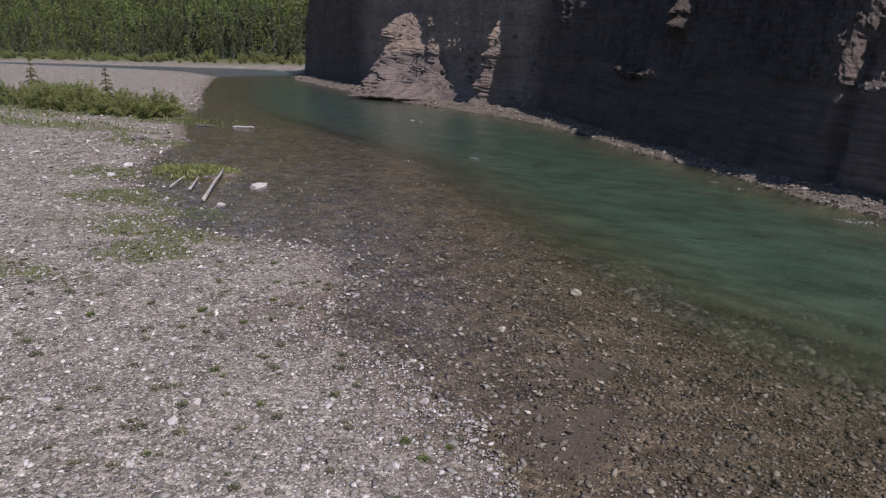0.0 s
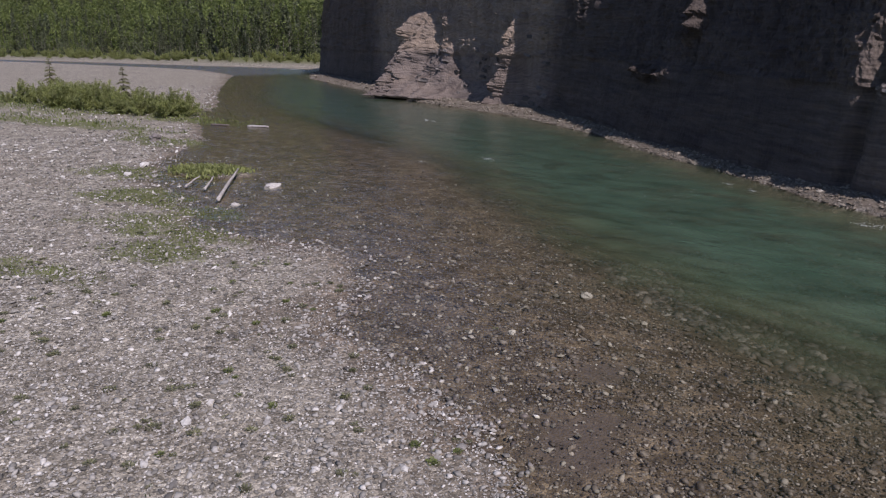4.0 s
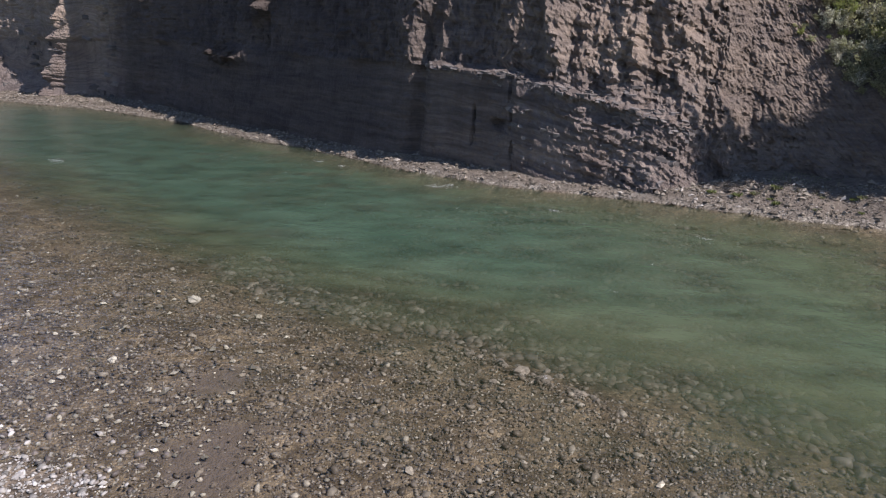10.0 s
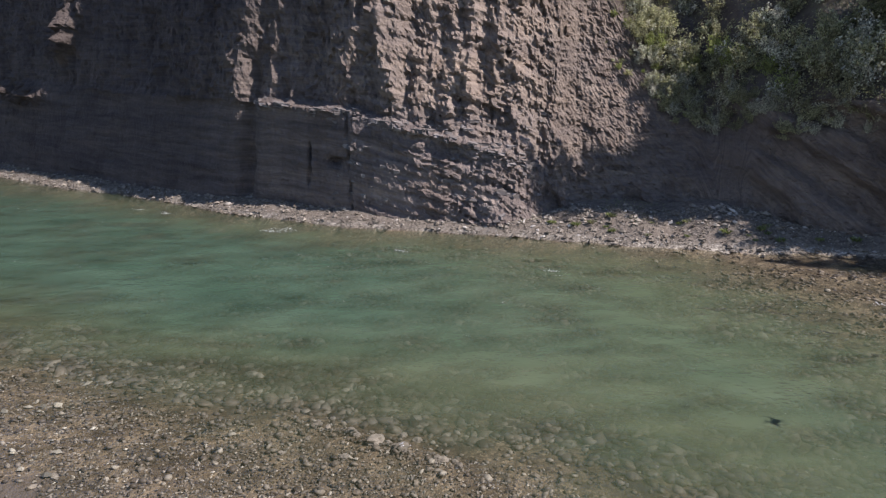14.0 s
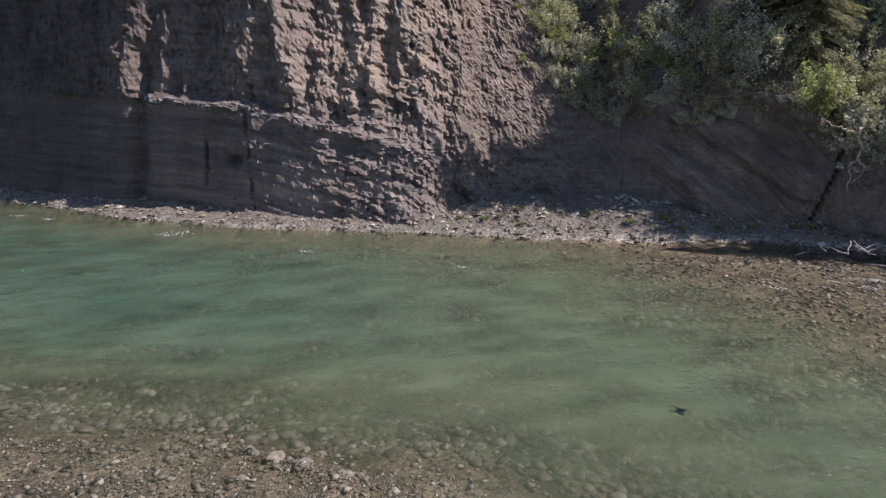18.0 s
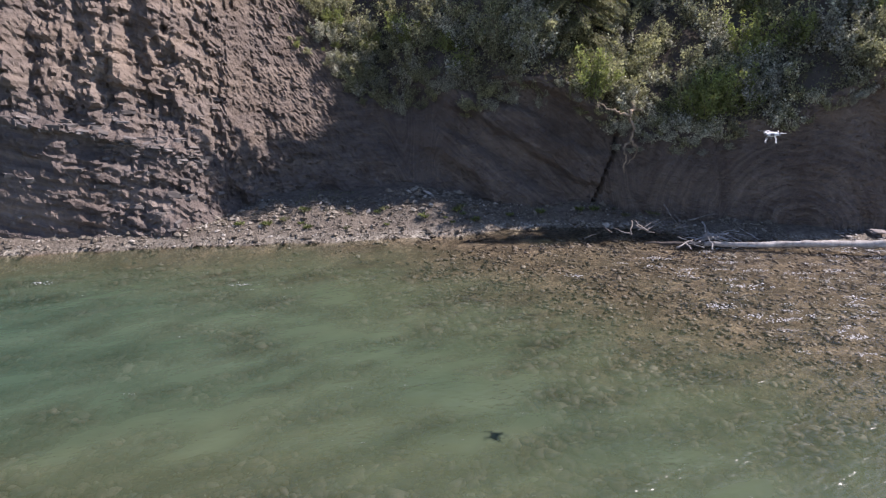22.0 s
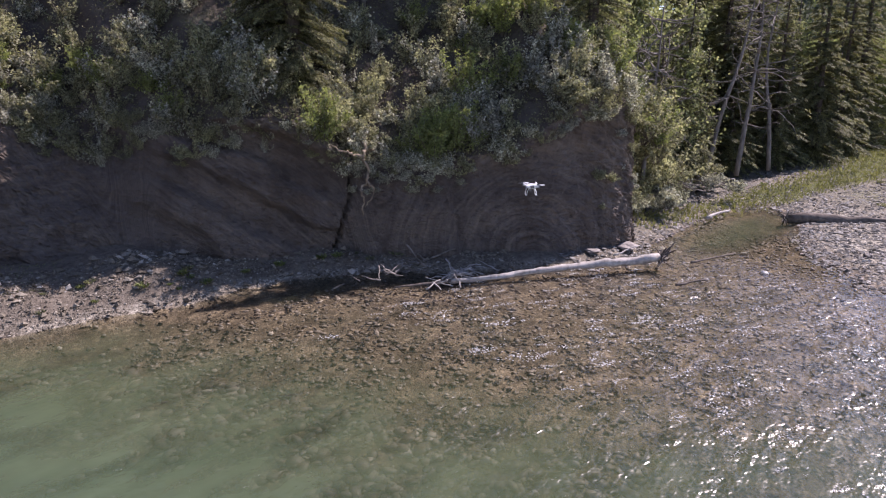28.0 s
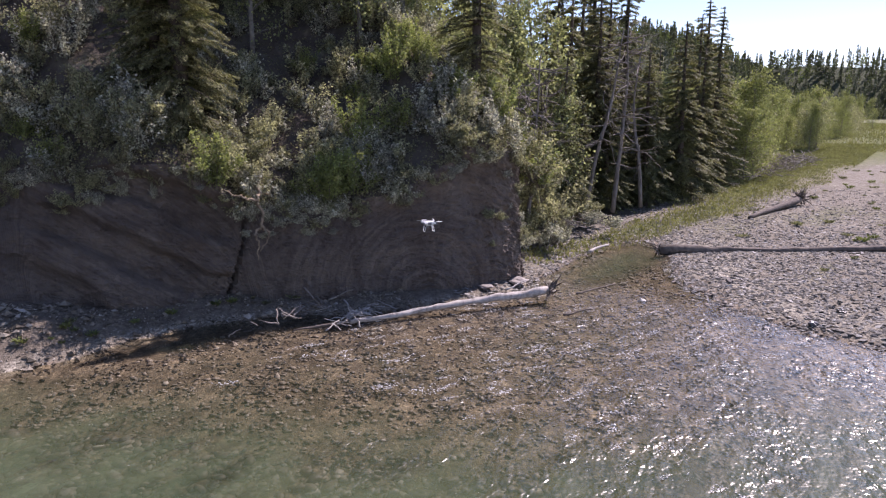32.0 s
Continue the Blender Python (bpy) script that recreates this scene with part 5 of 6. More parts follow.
PALE_ROCK = stone_material("pale_boulder", ((0.0, (0.42, 0.40, 0.37)), (1.0, (0.62, 0.60, 0.56))), 0.3, 0.8, False, 8.0)
GREY_ROCK = stone_material("grey_boulder", ((0.0, (0.17, 0.15, 0.135)), (1.0, (0.30, 0.27, 0.245))), 0.35, 0.7, False, 8.0)
DARK_ROCK = stone_material("dark_wet_boulder", ((0.0, (0.04, 0.036, 0.034)), (1.0, (0.09, 0.08, 0.072))), 0.5, 0.35, False, 8.0)
ROCKS = [(-11.14, 17.56, 0.55, PALE_ROCK, "pale rounded boulder awash in the shallows"), (-33.27, 18.16, 1.15, PALE_ROCK, "large pale boulder standing in the shallows"),
         (-10.67, 13.54, 0.32, PALE_ROCK, "small pale boulder in the shallows"), (-0.85, 15.85, 0.55, GREY_ROCK, "wet grey boulder breaking the current"),
         (-1.45, 16.25, 0.4, GREY_ROCK, "wet grey boulder breaking the current"), (-0.3, 15.6, 0.5, GREY_ROCK, "wet grey boulder breaking the current"),
         (-2.3, 16.6, 0.35, GREY_ROCK, "wet grey boulder breaking the current"), (0.6, 15.2, 0.38, GREY_ROCK, "wet grey boulder breaking the current"),
         (31.46, 17.9, 0.5, PALE_ROCK, "pale rounded stone at the edge of the pool"), (34.1, 19.8, 0.45, PALE_ROCK, "pale stone beside the pool"),
         (26.4, 10.9, 0.5, DARK_ROCK, "dark wet rock in the riffle"), (25.6, 12.9, 0.35, DARK_ROCK, "dark wet rock in the riffle"), (31.3, 11.2, 0.6, DARK_ROCK, "dark rock on the gravel"),
         (33.6, 10.5, 0.5, DARK_ROCK, "dark rock on the gravel"), (30.2, 12.6, 0.4, DARK_ROCK, "dark rock on the gravel"), (36.5, 15.5, 0.55, GREY_ROCK, "grey rock on the gravel bar"),
         (-44.5, 15.0, 0.8, PALE_ROCK, "pale flat stone at the edge of the pool"), (-41.5, 13.0, 0.7, PALE_ROCK, "pale flat stone at the edge of the pool"),
         (-30.5, 14.6, 0.6, PALE_ROCK, "pale stone in the shallows"), (-55.5, 19.6, 1.6, GREY_ROCK, "brown clod of earth on the gravel bar"),
         (30.3, 23.6, 1.5, GREY_ROCK, "flat grey slab at the foot of the rock wall"), (28.4, 24.1, 0.9, GREY_ROCK, "grey slab at the foot of the rock wall")]
r_sh = np.random.default_rng(118)
for k in range(26):
    u, v = r_sh.normal() * 1.1, r_sh.normal() * 0.5
    ROCKS.append((-1.1 + 0.87 * u + 0.4 * v, 15.85 - 0.48 * u + 0.9 * v, r_sh.uniform(0.12, 0.34), GREY_ROCK, "wet stone of a low shoal in the current"))
for k, (x, y, size, mat, label) in enumerate(ROCKS):
    ob = new("boulder", boulder_mesh("boulder", k + 1, 0.62 * size, mat, 0.28 if "slab" in label else 0.65))
    ob.location = (x, y, ground_at(x, y) + 0.13 * size)
    ob.rotation_euler[2] = k * 1.3
    tagged(ob, label, "rock", "boulders")


# ---- driftwood ----
def crooked(a, b, n, wander, seed, sag=0.0):
    r = np.random.default_rng(seed)
    t = np.linspace(0, 1, n)[:, None]
    p = np.array(a) * (1 - t) + np.array(b) * t
    w = np.cumsum(r.normal(size=(n, 3)), 0) * wander
    w -= w[0] + (w[-1] - w[0]) * t
    p = p + w * np.array([1, 1, 0.5])
    p[:, 2] -= sag * np.sin(np.pi * t[:, 0])
    return p


def root_wad(ob, centre, axis, n, length, material, seed):
    r = np.random.default_rng(seed)
    axis = unit(np.array(axis, float))
    for k in range(n):
        d = unit(np.cross(axis, r.normal(size=3))) + axis * r.uniform(0.0, 0.6)
        p = bend(centre, d, length * r.uniform(0.5, 1.1), 5, 0.02, r, 0.3)
        part("root", log_mesh("root", p, np.linspace(0.07, 0.012, 6), material, 6, 0.3, k), ob)


ob = base("driftwood_log", 25, 23.5, 0.2, "long bleached grey log with a root end lying along the shore", "log")
ob.matrix_world = Matrix.Identity(4)
part("log", log_mesh("log", crooked((21.2, 25.75, 0.14), (28.9, 21.25, 0.50), 28, 0.02, 3), np.linspace(0.075, 0.175, 28) * (1 + 0.16 * vnoise(np.arange(28) * 0.8, np.zeros(28), 6)), GREY_LOG, 14, 0.35, 2), ob)
part("thin_end", log_mesh("thin_end", crooked((21.3, 25.7, 0.16), (19.2, 26.75, 0.12), 7, 0.03, 4), np.linspace(0.085, 0.025, 7), DARK_LOG, 7, 0.2, 5), ob, "dark broken tip")
root_wad(ob, (28.95, 21.2, 0.5), (0.86, -0.5, 0.1), 15, 0.85, DARK_LOG, 8)

ob = base("stranded_log", 45, 15, 0.8, "dark weathered log with roots lying across the gravel bar", "log")
ob.matrix_world = Matrix.Identity(4)
lz = lambda x, y: ground_at(x, y)
part("log", log_mesh("log", crooked((42.1, 20.8, lz(42.1, 20.8) + 0.32), (50.5, 2.5, lz(50.5, 2.5) + 0.15), 26, 0.11, 6), np.linspace(0.25, 0.09, 26) * (1 + 0.18 * vnoise(np.arange(26) * 0.7, np.zeros(26), 5)), DARK_LOG, 14, 0.4, 7), ob)
root_wad(ob, (42.05, 20.9, lz(42.1, 20.8) + 0.35), (-0.4, 0.9, 0.1), 13, 0.7, DARK_LOG, 9)
ob = base("stranded_log", 60, 17, 1, "dark log with an upturned root clump on the gravel bar", "log")
ob.matrix_world = Matrix.Identity(4)
part("log", log_mesh("log", crooked((55.5, 18.9, lz(55, 18.9) + 0.12), (64.0, 17.1, lz(64, 17) + 0.45), 12, 0.03, 10), np.linspace(0.11, 0.3, 12), DARK_LOG, 10, 0.15, 11), ob)
root_wad(ob, (64.2, 17.0, lz(64, 17) + 0.6), (0.95, -0.2, 0.2), 34, 1.05, DARK_LOG, 12)


def tangle(name, label, centre, spread, n, length, material, seed, height=0.4, thick=1.0):
    r = np.random.default_rng(seed)
    ob = base(name, *centre, label, "driftwood")
    for k in range(n):
        c = r.normal(size=3) * np.array([spread[0], spread[1], 0]) * 0.5
        a = r.random() * 6.28
        ln = length * r.uniform(0.4, 1.1)
        d = np.array([np.cos(a), np.sin(a), r.normal() * 0.25]) * ln * 0.5
        p = crooked(c - d, c + d, 6, 0.04, seed * 50 + k)
        p[:, 2] += 0.04 - p[:, 2].min() + height * r.random() * np.exp(-np.hypot(*c[:2]) / max(spread))
        part("stick", log_mesh("stick", p, np.linspace(0.035, 0.012, 6) * thick * r.uniform(0.6, 1.4), material, 5, 0.2, k), ob)
    return ob


tangle("driftwood_pile", "tangle of bleached driftwood sticks beside the log", (21.8, 26.0, 0.05), (1.5, 0.55), 46, 0.95, GREY_LOG, 21, 0.3, 0.85)
tangle("driftwood_pile", "thin driftwood sticks on the shore at the rock wall's foot", (20.5, 27.6, 0.35), (2.2, 0.5), 22, 1.1, DEAD_WOOD, 22, 0.15)
tangle("brush_heap", "grey heap of dead brush at the edge of the bar", (97.0, 23.6, 1.2), (19, 2.0), 220, 2.6, DEAD_WOOD, 23, 1.6, 1.3)
tangle("brush_heap", "grey dead brush at the foot of the woods", (40.5, 26.6, 0.9), (5.5, 1.0), 60, 1.8, DEAD_WOOD, 24, 0.8)
for a, b, r0, mat, label in [((-31.6, 14.2, 0.12), (-37.2, 18.0, 0.5), 0.10, GREY_LOG, "bleached pole resting on the grassy islet"), ((-34.6, 14.8, 0.12), (-36.6, 16.2, 0.35), 0.07, GREY_LOG, "bleached stick leaning on the grassy islet"),
                             ((-36.0, 14.3, 0.12), (-37.6, 15.8, 0.3), 0.06, GREY_LOG, "bleached stick leaning on the grassy islet"), ((-64.5, 28.2, 0.03), (-62.3, 29.0, 0.1), 0.14, DARK_LOG, "dark drift log afloat in the slack water"),
                             ((-60.8, 30.2, 0.03), (-58.6, 31.2, 0.1), 0.14, GREY_LOG, "pale drift log afloat in the slack water"), ((17.5, 28.3, 0.02), (17.9, 28.1, 0.25), 0.03, DEAD_WOOD, "thin twig standing out of the water"),
                             ((27.2, 19.6, 0.05), (28.6, 19.0, 0.07), 0.05, DARK_LOG, "dark stick lying in the shallows"), ((30.5, 20.6, 0.08), (33.2, 19.9, 0.1), 0.05, DARK_LOG, "dark stick lying at the pool"),
                             ((27.2, 22.3, 0.7), (28.6, 22.0, 0.9), 0.04, GREY_LOG, "pale stick on the shore"), ((38.6, 23.7, 0.3), (41.2, 23.6, 0.35), 0.10, GREY_LOG, "pale bleached branch beside the pool")]:
    ob = base("drift_branch", 0, 0, 0, label, "driftwood", "loose driftwood")
    part("stick", log_mesh("stick", crooked(a, b, 8, 0.03, int(abs(a[0]) * 10)), np.linspace(r0, r0 * 0.55, 8), mat, 8, 0.2, 3), ob)


# ---- dead trees at the end of the rock wall, roots hanging over it ----
def dead_tree(seed, x, y, z, height, lean_dir):
    r = np.random.default_rng(seed)
    ob = base("dead_tree", x, y, z, "bare grey dead tree with broken branches", "tree", "dead trees")
    trunk = bend((0, 0, -0.3), (*lean_dir, 1), height, 12, -0.01, r, 0.05)
    part("trunk", log_mesh("trunk", trunk, np.linspace(0.013, 0.003, 13) * height, DEAD_WOOD, 8, 0.15, seed), ob)
    for k in range(38):
        i = int(r.integers(3, 12))
        a = r.random() * 6.28
        b = bend(trunk[i], (np.cos(a), np.sin(a), r.uniform(-0.35, 0.5)), r.uniform(0.10, 0.25) * height, 6, 0.02, r, 0.26)
        br = part("branch", log_mesh("branch", b, np.linspace(0.045, 0.009, 7), DEAD_WOOD, 5, 0.2, k), ob)
        for _ in range(2):
            j = int(r.integers(2, 6))
            c = bend(b[j], b[j] - b[j - 1] + r.normal(size=3) * 0.25, r.uniform(0.3, 0.8), 4, 0.03, r, 0.3)
            part("twig", log_mesh("twig", c, np.linspace(0.014, 0.004, 5), DEAD_WOOD, 4, 0.1, k), br)
    return ob


for k, (x, y, z, h, l) in enumerate([(36.5, 26.6, 1.6, 10, (0.14, 0.0)), (39.5, 27.2, 1.4, 9, (0.2, 0.05)), (46.5, 27.6, 1.2, 13, (0.07, -0.02)), (34.6, 27.0, 2.4, 7.5, (0.02, 0.0)), (50.5, 27.2, 1.2, 14, (0.09, -0.02)), (54.5, 26.6, 1.2, 13, (0.08, 0.01))]):
    dead_tree(200 + k, x, y, z, h, l)

ob = base("hanging_root", 20.3, 30.35, 4.6, "pale bare root hanging down the cleft in the rock wall", "root")


def wiggly(points, seed):
    r = np.random.default_rng(seed)
    p = np.array(points, float)
    t = np.linspace(0, len(p) - 1, 4 * len(p))
    return np.stack([np.interp(t, np.arange(len(p)), p[:, k]) for k in range(3)], -1) + r.normal(size=(len(t), 3)) * 0.035


for k, (pts, r0, r1) in enumerate([([(0.6, 0.2, 0.9), (0.35, -0.3, 0.3), (0.0, -0.5, 0.0), (0.28, -0.55, -0.5), (0.2, -0.5, -1.0), (-0.15, -0.55, -1.3), (0.05, -0.5, -1.8), (0.0, -0.4, -2.4)], 0.085, 0.025),
                                   ([(0.0, -0.5, 0.0), (-0.5, -0.5, 0.25), (-0.9, -0.4, 0.3), (-1.3, -0.2, 0.6)], 0.055, 0.02),
                                   ([(0.2, -0.5, -1.0), (0.5, -0.55, -1.3), (0.45, -0.5, -1.7), (0.1, -0.5, -2.0)], 0.05, 0.015),
                                   ([(0.3, -0.3, 0.3), (0.8, -0.3, 0.2), (1.2, -0.2, 0.5)], 0.04, 0.015)]):
    w = wiggly(pts, 800 + k)
    part("root", log_mesh("root", w, np.linspace(r0, r1, len(w)), ROOTY, 7, 0.3, k), ob)


# ---- herbs and grass on the bar ----
def tuft(seed, n, h, w, mat, name, label, group):
    r = np.random.default_rng(seed)
    ob = base(name, 0, 0, -500, label, "plant", group)
    a = r.random(n) * 6.28
    rad = w * np.sqrt(r.random(n))
    p = np.stack([rad * np.cos(a), rad * np.sin(a), h * (0.25 + 0.5 * r.random(n))], -1)
    v, f = cards(p, 0.03 + 0.03 * r.random(n), r, 2.6, np.stack([0.9 * np.cos(a), 0.9 * np.sin(a), 0.7 * np.ones(n)], -1), 0.6)
    part("foliage", mesh_from("foliage", v, f, mat), ob)
    return ob


TUFTS = [tuft(301, 60, 0.14, 0.16, GRASS, "grass_tuft", "small green grass tuft on the gravel", "tufts on the gravel"), tuft(302, 60, 0.16, 0.18, SAGE, "herb_tuft", "small grey-green herb growing in the gravel", "tufts on the gravel"),
         tuft(303, 50, 0.10, 0.22, SAGE, "herb_tuft", "low grey-green herb growing in the gravel", "tufts on the gravel")]
r6 = np.random.default_rng(31)
spots = [(-15.57, 7.14), (-9.25, 5.24), (-9.3, 7.28), (-11.2, 13.4), (-15.9, 7.5), (-14.9, 7.3), (-13.5, 8.2), (-6.6, 6.5), (-8.0, 6.1), (-7.2, 7.6)]
while len(spots) < 230:
    x, y = r6.uniform(-28, -4), r6.uniform(0, 12.5)
    if ground_height(np.array([x]), np.array([y]))[1][0] > 0.4:
        spots.append((x, y))
place([TUFTS[0], TUFTS[1], TUFTS[2], TUFTS[1], TUFTS[2]], [(x, y, ground_at(x, y)) for x, y in spots], r6, 0.3, 0.8, 0.0)
spots = [(x, 31.2 + 3.2 * r6.random() - 0.22 * max(x - 6, 0) * 1.1) for x in r6.uniform(3, 22, 90)]
spots = [(x, y) for x, y in spots if ground_at(x, y) > 0.3]
place([TUFTS[0], TUFTS[0], TUFTS[1]], [(x, y, ground_at(x, y)) for x, y in spots], r6, 0.6, 1.5, 0.0)
spots = [(r6.uniform(40, 100), r6.uniform(5, 27)) for _ in range(90)]
place(TUFTS, [(x, y, ground_at(x, y)) for x, y in spots if ground_at(x, y) > 0.3], r6, 0.9, 2.4, 0.0)
drop_sources(TUFTS)


def meadow(name, n, box, weight, h, seed, label, mat=GRASS):
    r = np.random.default_rng(seed)
    x, y = r.uniform(box[0], box[1], n), r.uniform(box[2], box[3], n)
    ok = r.random(n) < weight(x, y)
    x, y = x[ok], y[ok]
    z = ground_height(x, y)[0]
    p = np.stack([x, y, z + h * (0.2 + 0.6 * r.random(len(x)))], -1)
    v, f = cards(p, h * (0.16 + 0.2 * r.random(len(x))), r, 3.0, np.stack([0.4 * r.normal(size=len(x)), 0.4 * r.normal(size=len(x)), np.ones(len(x))], -1))
    return tagged(new(name, mesh_from(name, v, f, mat)), label, "grass", kind="stuff")


def in_patches(x, y):
    out = np.zeros(len(x))
    for gx, gy, ga, gb in GRASSY:
        u, v = (x - gx) * 0.92 + (y - gy) * 0.39, (y - gy) * 0.92 - (x - gx) * 0.39
        out = np.maximum(out, step01(1.2, 0.5, np.hypot(u / ga, v / gb) + 0.9 * fbm(x * 0.6, y * 0.6, 51, 4) + 0.5 * fbm(x * 2.3, y * 2.3, 53, 2)) * 0.6)
    return out


meadow("bar_herbs", 60000, (-40, -3, -4, 14), lambda x, y: np.exp(-((fbm(x * 1.9, y * 1.9, 83, 2) - 0.78) / 0.09) ** 2) * (ground_height(x, y)[1] > 0.5) * 0.6, 0.11, 407, "small grey-green herbs dotted over the gravel bar", SAGE)
meadow("bar_grass", 110000, (-60, -18, 2, 24), in_patches, 0.13, 401, "patches of low green plants on the gravel bar")
meadow("islet_grass", 12000, (-46, -33, 14, 22), lambda x, y: step01(1.05, 0.6, np.hypot(((x + 39.5) * 0.92 + (y - 17.4) * 0.39) / 3.4, ((y - 17.4) * 0.92 - (x + 39.5) * 0.39) / 1.7) + 0.5 * fbm(x * 0.7, y * 0.7, 87, 3)), 0.38, 402, "tall grass on the islet", WILLOW)
meadow("far_bar_grass", 16000, (-125, -58, 10, 36), in_patches, 0.4, 403, "rough grass round the willow thicket")
meadow("shore_grass", 60000, (1, 30, 23, 38), lambda x, y: step01(0.1, 0.5, fbm(x * 0.35, y * 0.5, 65, 4)) * step01(0.35, 0.5, ground_height(x, y)[0]) * 0.5, 0.1, 405, "low green weeds on the shale shore", SAGE)
meadow("wash_grass", 60000, (34, 150, 17, 29), lambda x, y: step01(1.05, 0.2, np.abs(y - np.interp(x, [34, 44, 54, 80, 250], [25.6, 24.6, 22.8, 23.0, 23.0])) / np.interp(x, [40, 52, 60, 105, 140], [1.4, 2.4, 3.6, 8, 90]) + 0.5 * fbm(x * 0.12, y * 0.4, 61, 4)), 0.28, 404, "strip of yellow-green grass below the woods", WASH_GRASS)

meadow("far_wash_grass", 42000, (128, 330, 2, 44), lambda x, y: 0.5 + 0.5 * step01(-0.2, 0.3, fbm(x * 0.05, y * 0.2, 67, 3)), 0.55, 406, "far rough grass beyond the gravel bar", WASH_GRASS)


# ---- foam on the water, and white flecks painted in for glints ----
FOAM_GLINT = stone_material("foam_and_glint", ((0.0, (0.34, 0.345, 0.34)), (1.0, (0.58, 0.585, 0.58))), 0.3, 0.5)


def foam():
    r = np.random.default_rng(501)
    spots = [(-54.1, 46.8, 1.0), (-52.6, 46.6, 0.7), (-34.4, 29.8, 0.6), (-32, 33.9, 1.0), (-1.9, 30.5, 0.6), (4.2, 27.9, 0.5), (2.2, 24.3, 0.25), (-7.8, 34.0, 0.9), (-16.8, 38, 0.5), (-15, 37.2, 0.6),
             (-0.2, 15.4, 0.3), (19.6, 21.7, 0.8), (18.5, 23.5, 0.6), (21.7, 19.6, 0.7), (14.7, 24.7, 0.6), (19.3, 19.1, 0.4), (-8.3, 33.6, 0.7)]
    for _ in range(160):
        x, y = r.uniform(12, 29), r.uniform(6, 26)
        spots.append((x, y, 0.06 + 0.16 * r.random() ** 3))
    # riffle patches: standing-wave foam mixed with white put in for sky reflections
    for _ in range(620):
        x, y = r.uniform(17, 30.5), r.uniform(10, 25.5)
        spots.append((x, y, 0.15 + 0.5 * r.random() ** 2.6))
    # tiny white flecks standing in for sun sparkle on the ripples
    for _ in range(500):
        x = r.uniform(4, 27)
        spots.append((x, r.uniform(4, 14) + 0.35 * (27 - x), 0.03 + 0.07 * r.random() ** 2))
    for _ in range(60):
        x = r.uniform(-25, 12)
        spots.append((x, 21 + 10 * r.random() - 0.4 * min(x, 0), 0.10 + 0.14 * r.random()))
    for _ in range(60):
        spots.append((r.uniform(-215, -172), r.uniform(104, 126), r.uniform(0.6, 1.8)))
    ps, zs = [], []
    for x, y, s in spots:
        n = 26 if s > 0.3 else 7
        along_flow = r.normal(size=n) * s * 0.4
        across = r.normal(size=n) * s * 0.16
        ps.append(np.stack([x + 0.93 * along_flow + 0.3 * across, y - 0.36 * along_flow + 0.9 * across, 0.012 + 0 * across], -1))
        zs.append(s * r.uniform(0.05, 0.15, n))
    p, z = np.concatenate(ps), np.concatenate(zs)
    ok = (ground_height(p[:, 0], p[:, 1])[0] < 0)
    v, f = stones(p[ok], z[ok], r, 0.12)
    return mesh_from("foam", v, f, FOAM_GLINT, True)


tagged(new("foam", foam()), "flecks of white foam and painted glints on the current", "foam", kind="stuff")


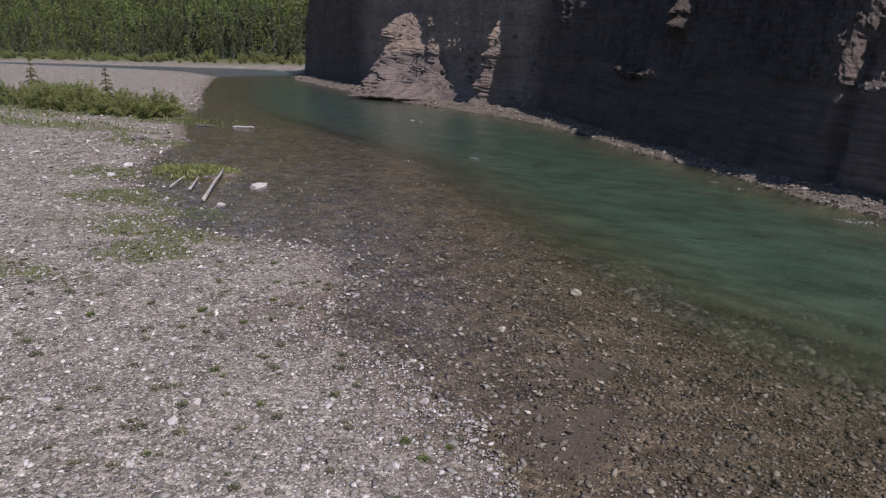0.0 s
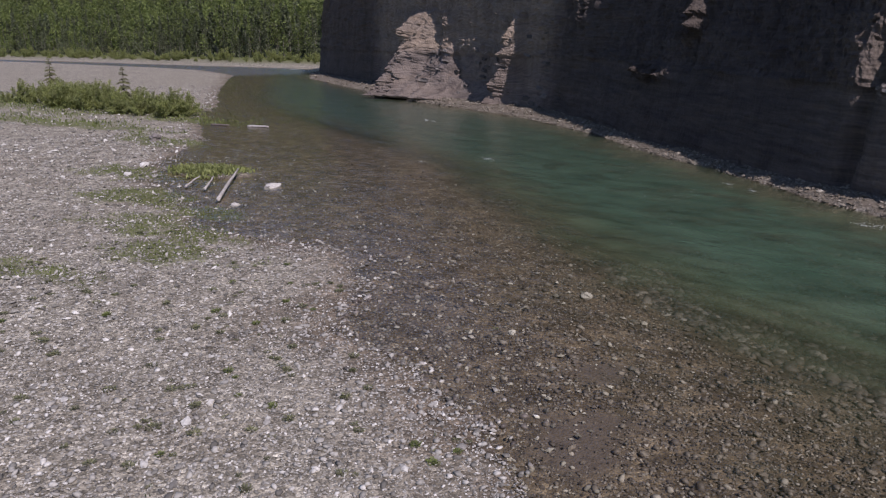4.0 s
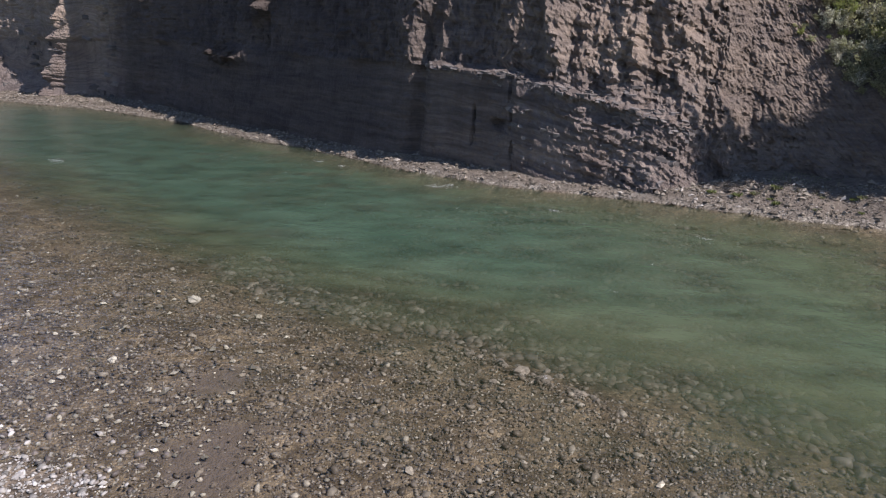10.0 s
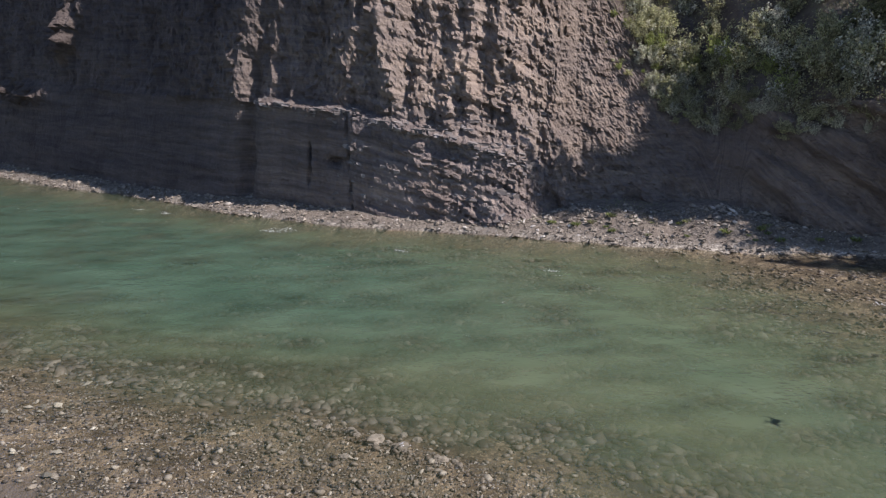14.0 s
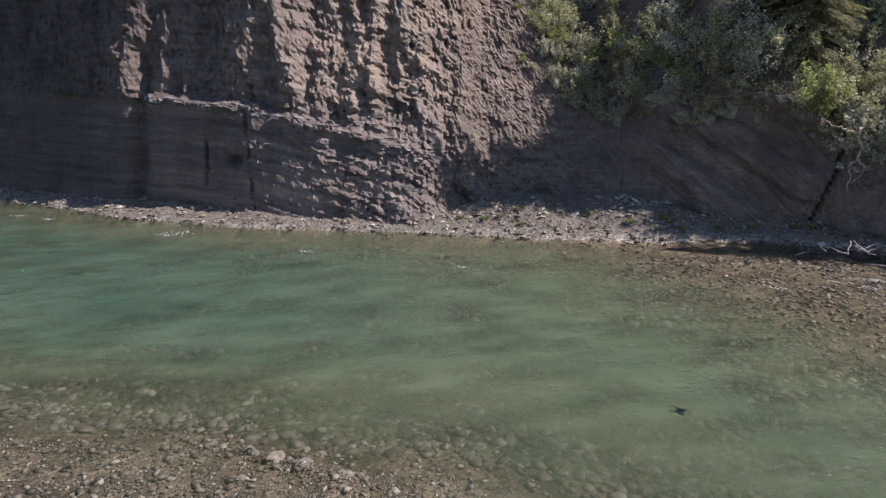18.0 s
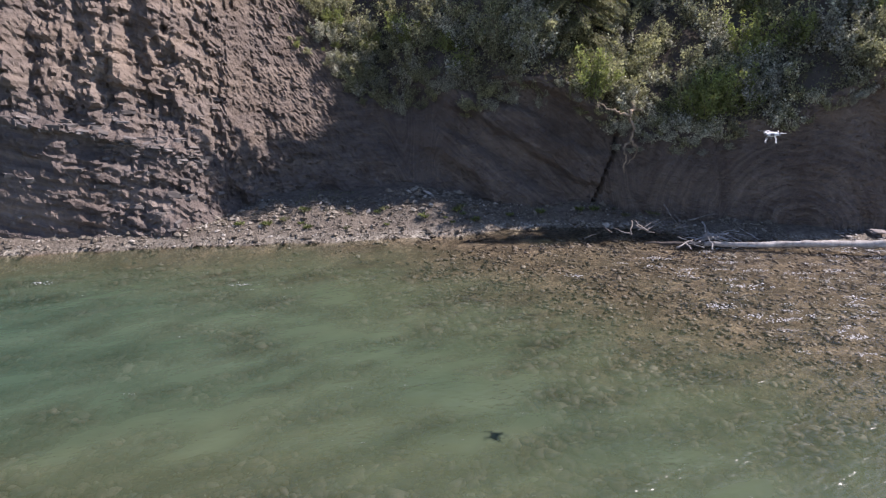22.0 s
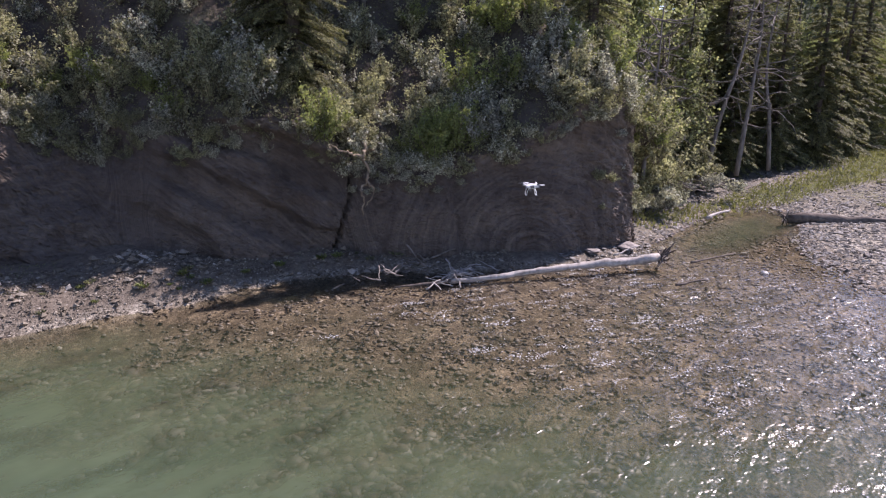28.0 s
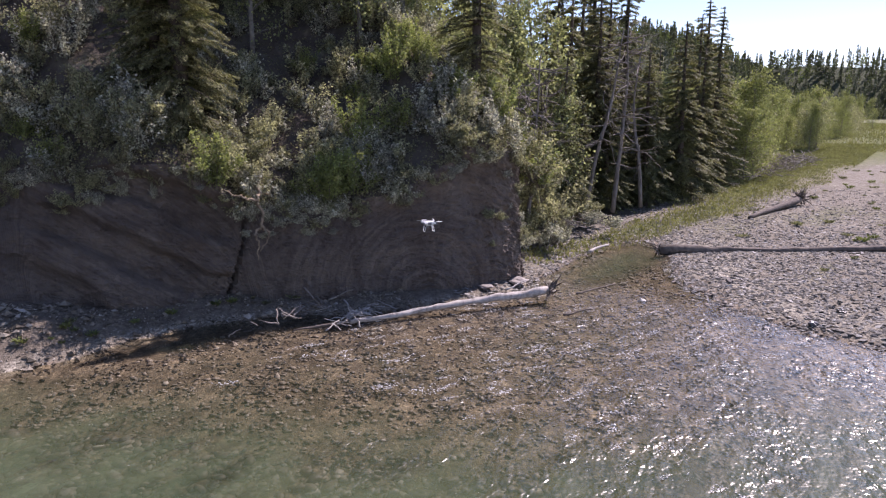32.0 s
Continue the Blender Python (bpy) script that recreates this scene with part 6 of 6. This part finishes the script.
# ---- the hovering quadcopter ----
def quadcopter(x, y, z, turn):
    white = Mat("white_plastic")
    white = white.done(white.ramp(white.noise(30.0, 3), (0.3, (0.78, 0.78, 0.78)), (0.7, (0.84, 0.84, 0.83))), 0.35, 0.5)
    grey = Mat("grey_plastic").done((0.18, 0.18, 0.19), 0.4, 0.5)
    ob = base("quadcopter", x, y, z, "small white quadcopter drone hovering over the river", "drone", turn=turn)

    def shaped(name, size, place_, mat, parent, bevel=0.3, label=""):
        bm = bmesh.new()
        bmesh.ops.create_cube(bm, size=1.0)
        bmesh.ops.scale(bm, vec=size, verts=bm.verts)
        bmesh.ops.bevel(bm, geom=bm.edges[:], offset=min(size) * bevel, segments=3, profile=0.6, affect="EDGES")
        bmesh.ops.translate(bm, vec=place_, verts=bm.verts)
        me = bpy.data.meshes.new(name)
        bm.to_mesh(me)
        bm.free()
        me.materials.append(mat)
        return part(name, me, parent, label)

    shaped("body", (0.16, 0.21, 0.075), (0, 0, 0), white, ob, 0.42)
    shaped("battery", (0.07, 0.03, 0.05), (0, -0.105, 0.002), grey, ob, 0.3, "grey battery end")
    for sx in (-1, 1):
        for sy in (-1, 1):
            arm = part("arm", log_mesh("arm", [(sx * 0.05, sy * 0.06, 0.0), (sx * 0.09, sy * 0.10, 0.01), (sx * 0.124, sy * 0.124, 0.012)], [0.03, 0.022, 0.02], white, 10, 0.0), ob)
            mot = part("motor", log_mesh("motor", [(sx * 0.124, sy * 0.124, -0.02), (sx * 0.124, sy * 0.124, 0.035)], [0.018, 0.018], grey, 12, 0.0), arm, "grey motor")
            for s in (-1, 1):
                a = 0.6 * sx + 0.9 * sy
                d = np.array([math.cos(a), math.sin(a), 0]) * s
                q = np.array([sx * 0.124, sy * 0.124, 0.042])
                shaped_pts = [q + d * k * 0.12 + np.array([0, 0, 0.004 * k]) for k in (0.0, 0.35, 0.7, 1.0)]
                side = np.array([-d[1], d[0], 0.25])
                v = [p_ + side * w_ * h_ for p_, w_ in zip(shaped_pts, (0.008, 0.014, 0.011, 0.004)) for h_ in (-1, 1)]
                v += [p_ - np.array([0, 0, 0.002]) for p_ in v]
                f = [(2 * i, 2 * i + 1, 2 * i + 3, 2 * i + 2) for i in range(3)] + [(8 + 2 * i + 2, 8 + 2 * i + 3, 8 + 2 * i + 1, 8 + 2 * i) for i in range(3)]
                f += [(2 * i, 2 * i + 2, 8 + 2 * i + 2, 8 + 2 * i) for i in range(3)] + [(2 * i + 1, 8 + 2 * i + 1, 8 + 2 * i + 3, 2 * i + 3) for i in range(3)]
                part("propeller_blade", mesh_from("blade", np.array(v), np.array(f), white), ob)
        leg = [(sx * 0.05, 0.07, -0.03), (sx * 0.085, 0.075, -0.09), (sx * 0.095, 0.075, -0.16), (sx * 0.095, 0.0, -0.168), (sx * 0.095, -0.075, -0.16), (sx * 0.085, -0.075, -0.09), (sx * 0.05, -0.07, -0.03)]
        part("landing_leg", log_mesh("landing_leg", leg, [0.009] * 7, white, 8, 0.0), ob)
    gim = shaped("gimbal", (0.045, 0.045, 0.035), (0, 0.055, -0.055), grey, ob, 0.3, "grey camera gimbal")
    shaped("lens_housing", (0.04, 0.045, 0.04), (0, 0.075, -0.085), grey, gim, 0.4, "small grey camera")
    return ob


quadcopter(13.4, 15.95, 5.92, radians(-40))


# ---- single cobbles of the bar and slabs of the cliff, last ----
def cobble_mesh(seed, material):
    r = np.random.default_rng(seed)
    bm = bmesh.new()
    bmesh.ops.create_icosphere(bm, subdivisions=1, radius=0.5)
    for v in bm.verts:
        v.co = Vector((v.co.x * 1.15, v.co.y * 0.85, v.co.z * 0.6)) * (1 + 0.22 * r.normal())
    me = bpy.data.meshes.new("cobble")
    bm.to_mesh(me)
    bm.free()
    me.materials.append(material)
    return me


LONE_DRY = stone_material("lone_dry_cobble", ((0.0, (0.16, 0.15, 0.132)), (0.5, (0.30, 0.285, 0.255)), (1.0, (0.50, 0.485, 0.445))), 0.3, 0.8, False)
LONE_WET = stone_material("lone_wet_cobble", ((0.0, (0.10, 0.08, 0.066)), (0.6, (0.22, 0.19, 0.16)), (1.0, (0.48, 0.45, 0.41))), 0.5, 0.4, False)
r7 = np.random.default_rng(611)
dry_meshes, wet_meshes = [cobble_mesh(700 + k, LONE_DRY) for k in range(8)], [cobble_mesh(720 + k, LONE_WET) for k in range(8)]
count = 0
while count < 300:
    x, y = r7.uniform(-16, 4), r7.uniform(2.5, 15)
    z, a = (float(q[0]) for q in ground_height(np.array([x]), np.array([y]))[:2])
    dry = a > 0
    if not dry and r7.random() < 0.35:
        continue
    ob = part("cobble", (dry_meshes if dry else wet_meshes)[count % 8], ground)
    size = 0.10 + 0.13 * r7.random() ** 2
    ob.location, ob.rotation_euler, ob.scale = (x, y, z + 0.14 * size), (r7.normal() * 0.15, r7.normal() * 0.15, r7.random() * 6.28), (size,) * 3
    count += 1


def slab_mesh(seed):
    r = np.random.default_rng(seed)
    bm = bmesh.new()
    bmesh.ops.create_cube(bm, size=1.0)
    bmesh.ops.bevel(bm, geom=bm.edges[:], offset=0.09, segments=1, affect="EDGES")
    for v in bm.verts:
        v.co += Vector(r.normal(size=3)) * 0.13
    me = bpy.data.meshes.new("slab")
    bm.to_mesh(me)
    bm.free()
    me.materials.append(SLAB)
    return me


SLAB = stone_material("shale_slab", ((0.0, (0.085, 0.077, 0.07)), (0.5, (0.135, 0.122, 0.11)), (1.0, (0.19, 0.172, 0.155))), 0.2, 0.9, False, 12.0)
slab_meshes = [slab_mesh(740 + k) for k in range(10)]
for k in range(300):
    if k < 150:
        x = r7.uniform(-11, 4.0)
        zz = float(along(np.array([x]), [(-40, 6.2), (-9, 5.5), (-5, 5.2), (0, 4.0), (3.2, 3.2), (4.5, 2.2)])[0]) + r7.normal() * 0.22
    else:
        x = r7.uniform(-6, 4.2) if r7.random() < 0.7 else r7.uniform(-76, -50)
        zz = r7.uniform(0.5, 5.5) if x > -10 else r7.uniform(0.6, 9)
    c = int(np.argmin(np.abs(FX - x) + 1e6 * (np.arange(len(FX)) < 6)))
    row = int(np.argmin(np.abs(CZ[:, c] - zz)))
    tx, ty = FX[min(c + 3, len(FX) - 1)] - FX[c - 3], FY[min(c + 3, len(FX) - 1)] - FY[c - 3]
    grow = 1.0 if x > -20 else 2.2
    ob = part("slab", slab_meshes[k % 10], cliff)
    ob.location = (CX[row, c] + 0.2 * back[0, c], CY[row, c] + 0.2 * back[1, c], CZ[row, c])
    ob.rotation_euler = (r7.normal() * 0.12, radians(6) + r7.normal() * 0.08, math.atan2(ty, tx) + r7.normal() * 0.5)
    ob.scale = (grow * r7.uniform(0.2, 0.6), grow * r7.uniform(0.25, 0.5), grow * r7.uniform(0.06, 0.2))
